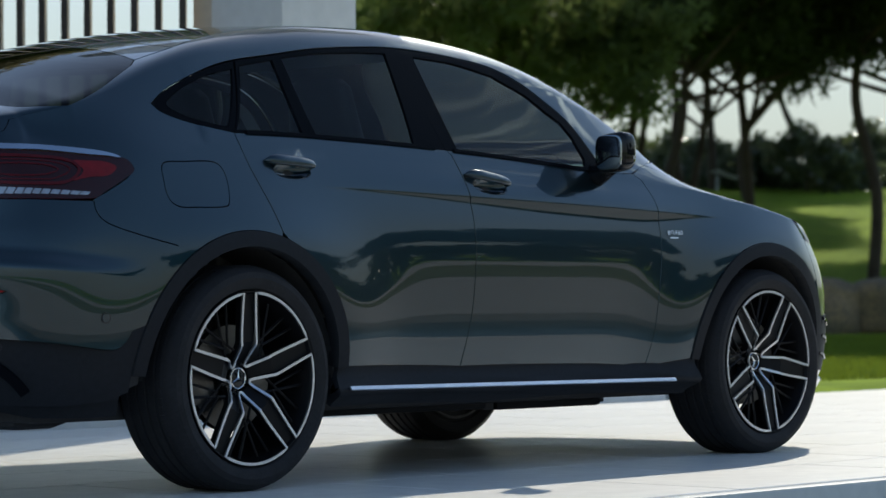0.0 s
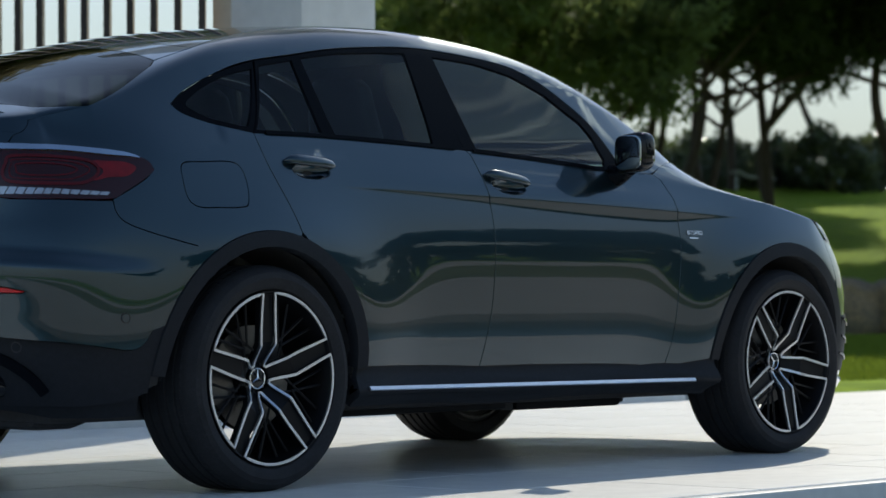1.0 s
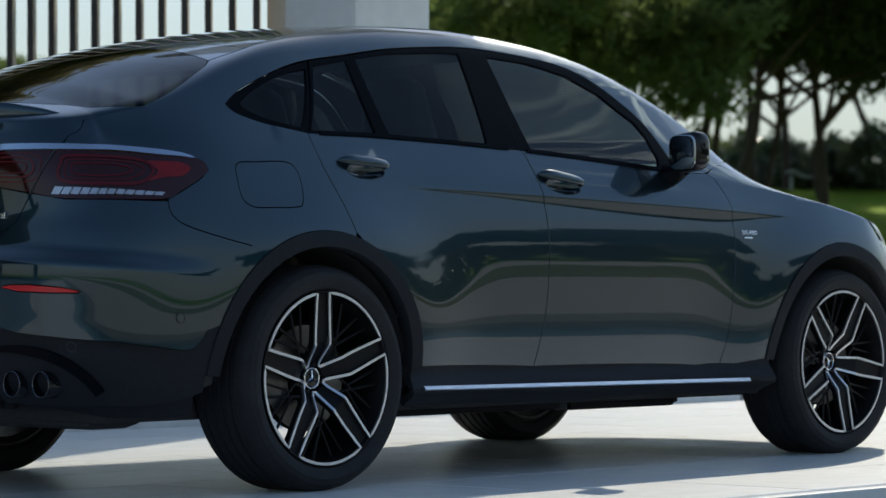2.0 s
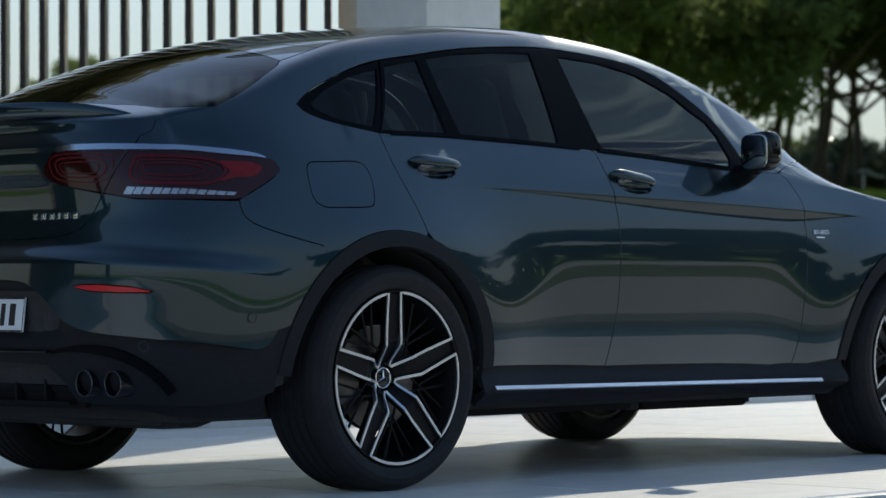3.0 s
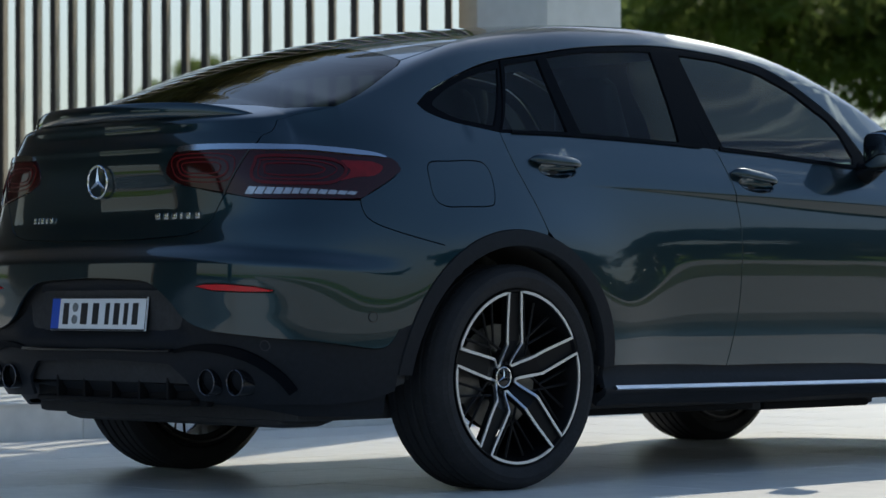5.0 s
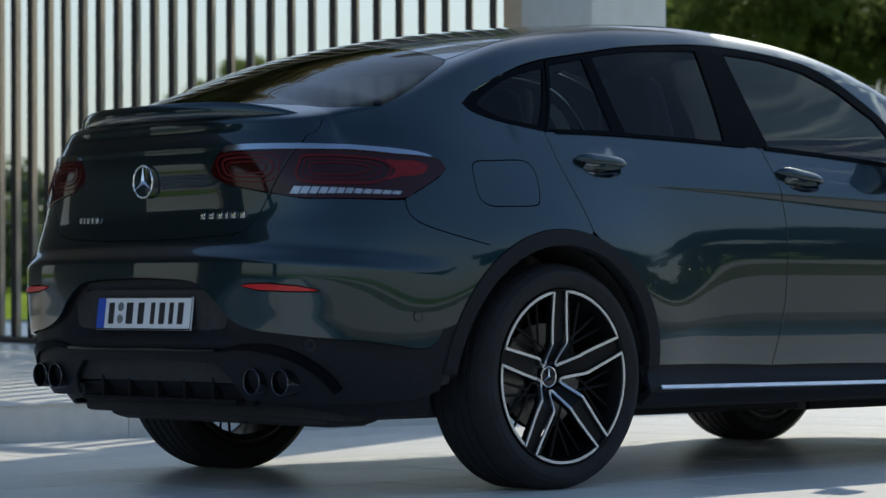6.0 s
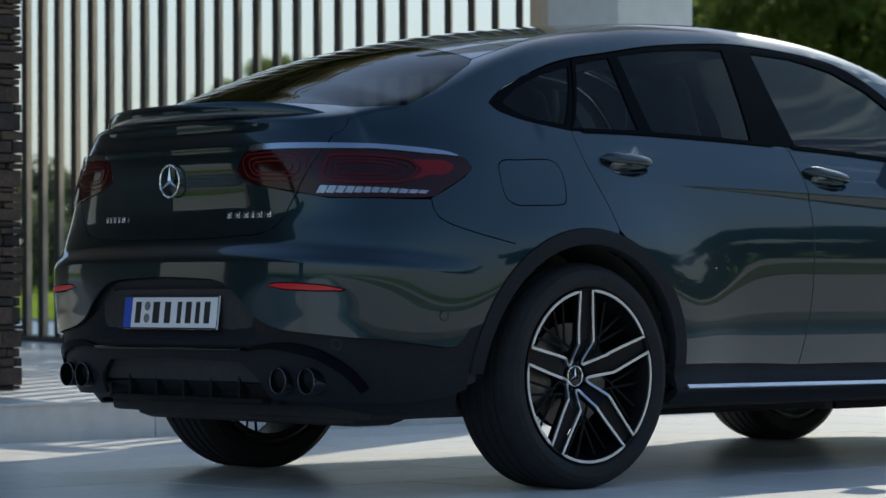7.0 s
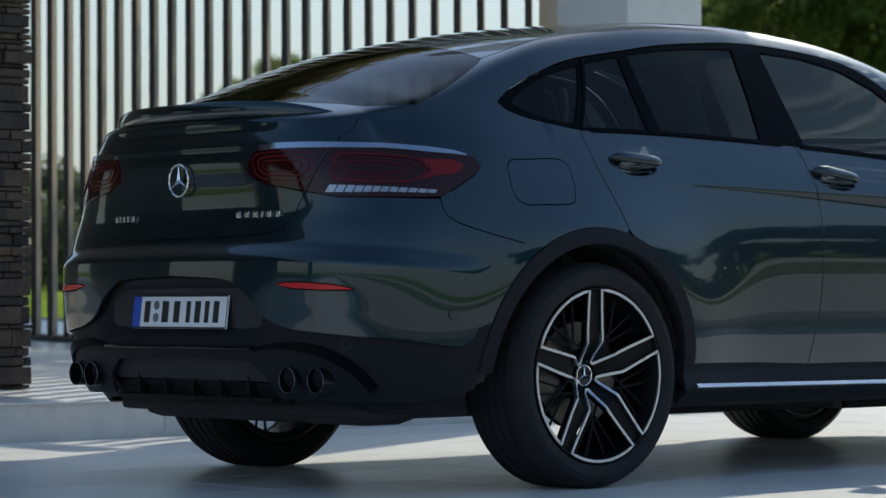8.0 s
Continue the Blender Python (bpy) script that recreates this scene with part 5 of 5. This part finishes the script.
def pine(name, height, spread, seed, lean=0.0, fork=False, bare=0.62, droop=0.0, label="umbrella pine with dark trunk and dense green crown", fineness=1.0, needles=None):
    """A stone pine: a leaning, forking trunk, limbs and a broad clumped crown."""
    rng = np.random.default_rng(seed)
    tree = tagged(new(name), label, "tree", "pines on the lawn")
    foot = height * bare
    bend = rng.normal(size=4) * 0.16
    trunk_path = smooth_path([(0, 0, -0.3), (lean * 0.2 + bend[0], bend[1], foot * 0.35), (lean * 0.55 + bend[2], bend[3], foot * 0.7), (lean, 0.1, foot), (lean * 1.15, 0.1, height * 0.82)], 6)
    radii = [0.120 * height / 7 * (1 - 0.62 * i / (len(trunk_path) - 1)) * (1.35 if i == 0 else 1) for i in range(len(trunk_path))]
    trunk = part("trunk", tube(trunk_path, radii, 12), BARK, tree, "dark rough bark", smooth=60)
    clumps = []
    limbs = 11
    for i in range(limbs):
        a = 2 * math.pi * (i * 0.382) + rng.random() * 0.6
        k = 0.55 + 0.45 * rng.random()
        start = np.array(trunk_path[int(len(trunk_path) * (0.60 + 0.37 * i / limbs))])
        if fork and i == 0:
            a, k, start = -0.78, 1.0, np.array(trunk_path[int(len(trunk_path) * 0.48)])
        end = np.array([lean + math.cos(a) * spread * k, math.sin(a) * spread * k, height * (0.73 + 0.19 * rng.random()) - droop * k])
        mid = start * 0.45 + end * 0.55 + np.array([0.10 * spread * math.sin(i * 2.1), 0.10 * spread * math.cos(i * 1.7), (0.10 if fork and i == 0 else -0.08) * spread])
        path = smooth_path([start, mid, end], 6)
        r0 = 0.058 * height / 7 * (1.6 if fork and i == 0 else 1)
        part("limb", tube(path, [r0 * (1 - 0.75 * j / (len(path) - 1)) for j in range(len(path))], 7), BARK, tree, smooth=60)
        for t in (0.55, 0.75, 0.92, 1.05):
            q = start * (1 - t) ** 2 + 2 * t * (1 - t) * mid + t * t * end if t < 1 else end
            for _ in range(3):
                off = rng.normal(size=3) * np.array([0.42, 0.42, 0.20]) * spread * 0.36
                clumps.append((q + off + np.array([0, 0, 0.12 * height * rng.random() - droop * 0.25 * rng.random()]), spread * (0.13 + 0.12 * rng.random())))
    for _ in range(16):
        a, k = rng.random() * 6.28, rng.random() ** 0.5
        clumps.append((np.array([lean + math.cos(a) * k * spread * 0.8, math.sin(a) * k * spread * 0.8, height * (0.93 + 0.10 * (1 - k * k))]), spread * (0.16 + 0.10 * rng.random())))
    tagged(part("crown", leaves(clumps, 300 * fineness, 0.15 / fineness ** 0.7, 0.040 / fineness ** 0.9, seed, 0.75), needles or NEEDLE, tree, "dense dark green needles", smooth=None), kind="stuff")
    return tree


def bush(name, size, seed, label, mat=None, per=260, n=46):
    rng = np.random.default_rng(seed)
    shrub = tagged(new(name), label, "shrub")
    clumps = []
    for _ in range(n):
        a, e = rng.random() * 6.28, math.asin(rng.random() ** 0.8)
        k = 0.72 + 0.25 * rng.random()
        clumps.append((np.array([math.cos(a) * math.cos(e) * size[0] * k, math.sin(a) * math.cos(e) * size[1] * k, math.sin(e) * size[2] * k]), 0.27 * min(size[0], size[2] * 1.6) * (0.8 + 0.5 * rng.random())))
    part("stem", tube([(0, 0, -0.2), (0.03, 0, size[2] * 0.4), (0.0, 0.05, size[2] * 0.8)], [0.07, 0.05, 0.02], 8), BARK, shrub)
    tagged(part("foliage", leaves(clumps, per, 0.10, 0.055, seed, 0.9), mat or HEDGE, shrub, "small glossy dark green leaves", smooth=None), kind="stuff")
    return shrub


def out(bearing_px, dist, yaw=-48.336):
    """A place in the landscape at a bearing across the opening view, dist metres away."""
    a = radians(yaw) - math.atan((bearing_px - 784) / 5035)
    return EYE[0] - math.sin(a) * dist, EYE[1] + math.cos(a) * dist


def plant(tree, px, dist, turn=0.0, scale=1.0, copy=False, sink=0.0, yaw=-48.336):
    x, y = out(px, dist, yaw)
    m = pose(x, y, land(x, y) - 0.05 - sink, 0, 0, turn) @ Matrix.Scale(scale, 4)
    if copy:
        t = copy_thing(tree, m)
        t.scale = (scale, scale, scale)
        return t
    tree.matrix_basis = m
    return tree


pine_a = plant(pine("pine_tree", 7.6, 4.3, 11, lean=0.75, bare=0.60), 1150, 57, -48)
pine_b = plant(pine("pine_tree", 8.0, 4.7, 23, lean=-0.15, fork=True, bare=0.58), 1323, 62, -48)
pine_c = plant(pine("pine_tree", 8.4, 4.6, 37, lean=-0.1, bare=0.66), 1541, 58, -48)
near_pine = plant(pine("pine_tree", 6.4, 2.3, 53, lean=0.1, bare=0.46, droop=0.8, label="bushy green pine with drooping foliage", fineness=1.4, needles=NEEDLE2), 905, 44, 20)
plant(pine_a, 1215, 76, 70, 1.0, True)
plant(pine_b, 1262, 84, 160, 1.0, True)
plant(pine_c, 1115, 66, 200, 0.95, True)
plant(pine_a, 1640, 62, 140, 1.05, True)
plant(pine_b, 700, 70, 40, 0.95, True)
plant(pine_c, 1640, 70, 100, 1.1, True)
low_pine = plant(pine("pine_tree", 6.6, 3.6, 83, lean=0.3, bare=0.50), 1235, 68, -20)
plant(low_pine, 1395, 92, 100, 1.25, True)
plant(low_pine, 1135, 72, 220, 1.05, True)
plant(low_pine, 1325, 80, 300, 1.1, True)
# tall unseen pines added beside the lawn to shade it up to the boulders
plant(pine("pine_tree", 11.0, 5.4, 71, lean=0.2, bare=0.66), 1700, 51, -48)
plant(pine_c, 1790, 46, 15, 1.25, True)
# pines added close behind the fin screen for the car's rear window to mirror
screen_pine = plant(pine("pine_tree", 9.6, 5.2, 61, lean=0.1, bare=0.68, needles=NEEDLE2), 1105, 31, 60, 1.0, False, 0.0, -41.379)
# crown out of view; its sunlit colouring gives the window its olive tone
plant(pine("pine_tree", 10.1, 5.5, 61, lean=0.1, bare=0.68, label="unseen pine added for the rear window's olive reflection, needles coloured sunlit", needles=OLIVE), 18, 31, 200, 1.0, False, 0.0, -41.379)
plant(screen_pine, 1130, 42, 130, 1.3, True, 0.0, -41.379)
plant(near_pine, 800, 60, 120, 1.15, True)
plant(near_pine, 985, 66, 220, 1.1, True)

round_bush = plant(bush("round_bush", (1.5, 1.5, 1.9), 5, "rounded glossy green bush behind the lawn"), 1430, 84)
plant(round_bush, 1345, 86, 70, 0.8, True)
plant(round_bush, 1530, 88, 150, 1.0, True)
plant(round_bush, 1255, 90, 20, 0.85, True)
plant(round_bush, 1190, 92, 110, 0.9, True)
plant(round_bush, 1620, 90, 35, 1.1, True)
plant(round_bush, 1110, 94, 75, 1.0, True)
for i in range(15):
    plant(round_bush, 1095 + 38 * i, 87 + 2 * math.sin(i * 2.1), 47 * i, 0.62 + 0.08 * math.sin(i * 1.3), True, 0.25)
# greenery beyond the fin screen
for px, d, sc, tr in ((70, 60, 0.95, 15), (150, 64, 0.85, 80), (215, 62, 0.7, 130), (20, 66, 1.05, 210), (-40, 62, 1.0, 60), (110, 70, 1.0, 33), (300, 70, 0.6, 99)):
    plant(round_bush, px, d, tr, sc, True, 0.0, -41.379)
for px, d, tr, sc in ((515, 80, 60, 0.62), (452, 82, 150, 0.52), (566, 84, 240, 0.56)):
    plant(near_pine, px, d, tr, sc, True, 0.0, -41.379)

# pines and shrubs across the lawn on the camera's side
for x, y, tr, sc, src in ((20, -30, 70, 1.05, pine_c), (31, -24, 130, 1.1, pine_b), (26, -36, 33, 1.1, pine_a)):
    copy_thing(src, pose(x * 1.35, y * 1.4, -0.05, 0, 0, tr)).scale = (sc, sc, sc)
for i in range(11):
    a = radians(-54 + 46 * i / 10)
    sc = 2.5 + 0.6 * math.sin(i * 2.4)
    copy_thing(round_bush, pose(2 + (52 + 4 * math.sin(i * 1.9)) * math.cos(a), 2 + (52 + 4 * math.sin(i * 1.9)) * math.sin(a), -0.05, 0, 0, 37 * i)).scale = (sc, sc, sc)

# blades of grass on the near strip of lawn
rng = np.random.default_rng(9)
bv, bf = [], []
while len(bf) < 26000:
    x, y = out(rng.uniform(1360, 1640), rng.uniform(17.5, 44))
    if y < 4.75 or (x < 8.3 and y < 16.2):
        continue
    h, a, w = rng.uniform(0.035, 0.085), rng.uniform(0, 6.28), rng.uniform(0.006, 0.012)
    lean_x, lean_y, z = rng.normal() * 0.03, rng.normal() * 0.03, land(x, y) - 0.01
    k = len(bv)
    bv += [(x - w * math.cos(a), y - w * math.sin(a), z), (x + w * math.cos(a), y + w * math.sin(a), z), (x + lean_x, y + lean_y, z + h)]
    bf.append((k, k + 1, k + 2))
tagged(part("grass", (bv, bf), BLADES, smooth=None), "short green blades of mown lawn grass", "grass", kind="stuff")

# pale curved lounger by the far trees
lx, ly = out(1296, 84)
lounger = tagged(new("garden_lounger"), "pale curved garden lounger on the lawn", "lounger")
lounger.matrix_basis = pose(lx, ly, land(lx, ly), 0, 0, -48)
curve_path = smooth_path([(-0.62, 0, 0.48), (-0.40, 0, 0.52), (-0.05, 0, 0.36), (0.40, 0, 0.34), (0.70, 0, 0.28)], 6)
part("seat", ribbon(curve_path, 0.60, (0, 0, 1), 0.05), WHITE, lounger)
for x in (-0.45, 0.45):
    part("leg", box(x - 0.03, x + 0.03, -0.25, 0.25, -0.05, 0.42, 0.01), WHITE, lounger)

# ---- pieces of pavement and masonry ----
def slab_mesh(name, sx, sy, t, mat):
    g, c = 0.0015, 0.004
    verts = [(g, g, -t), (sx - g, g, -t), (sx - g, sy - g, -t), (g, sy - g, -t), (g, g, -c), (sx - g, g, -c), (sx - g, sy - g, -c), (g, sy - g, -c), (g + c, g + c, 0), (sx - g - c, g + c, 0), (sx - g - c, sy - g - c, 0), (g + c, sy - g - c, 0)]
    faces = [(8, 9, 10, 11)] + [(i, (i + 1) % 4, (i + 1) % 4 + 4, i + 4) for i in range(4)] + [(i + 4, (i + 1) % 4 + 4, (i + 1) % 4 + 8, i + 8) for i in range(4)]
    return mesh_from(name, verts, faces, mat)


tile = slab_mesh("tile", 1.24, 0.62, 0.012, TILE)
for i in range(24):
    for j in range(8):
        t = new("tile", tile)
        t.parent = terrace
        t.matrix_basis = pose(-13.0 + 1.24 * i - (0.18 if j % 2 else 0.80), -2.11 + 0.62 * j, 0.0)
top_tile, riser = slab_mesh("platform_tile", 1.24, 1.24, 0.012, TILE), slab_mesh("riser", 1.24, 0.47, 0.02, TILE)
for i in range(13):
    t = new("riser", riser)
    t.parent = platform
    t.matrix_basis = pose(1.02 + 1.24 * (i - 8), 2.85, -0.3, 90, 0, 0)
    for j in range(10):
        t = new("tile", top_tile)
        t.parent = platform
        y = 2.84 + 1.24 * j
        t.matrix_basis = pose(1.02 + 1.24 * (i - 8), y, platform_z(y), math.degrees(math.atan(0.0236)))
# slate courses on the two faces towards the terrace
random.seed(4)
z = 0.165
while z < 3.6:
    h = random.choice((0.022, 0.03, 0.045, 0.06, 0.085))
    for face in (0, 1):
        a = 0.0
        while a < 0.57:
            ln = min(random.uniform(0.14, 0.34), 0.60 - a)
            d = random.uniform(0.0, 0.034)
            b = box(0.31 + a, 0.31 + a + ln - 0.004, 3.775 - d, 3.80, z, z + h - 0.005, 0.006) if face == 0 else box(0.312 - d, 0.335, 3.80 + a, 3.80 + a + ln - 0.004, z, z + h - 0.005, 0.006)
            part("stone", b, SLATE, stone_pillar, smooth=None)
            a += ln
    z += h
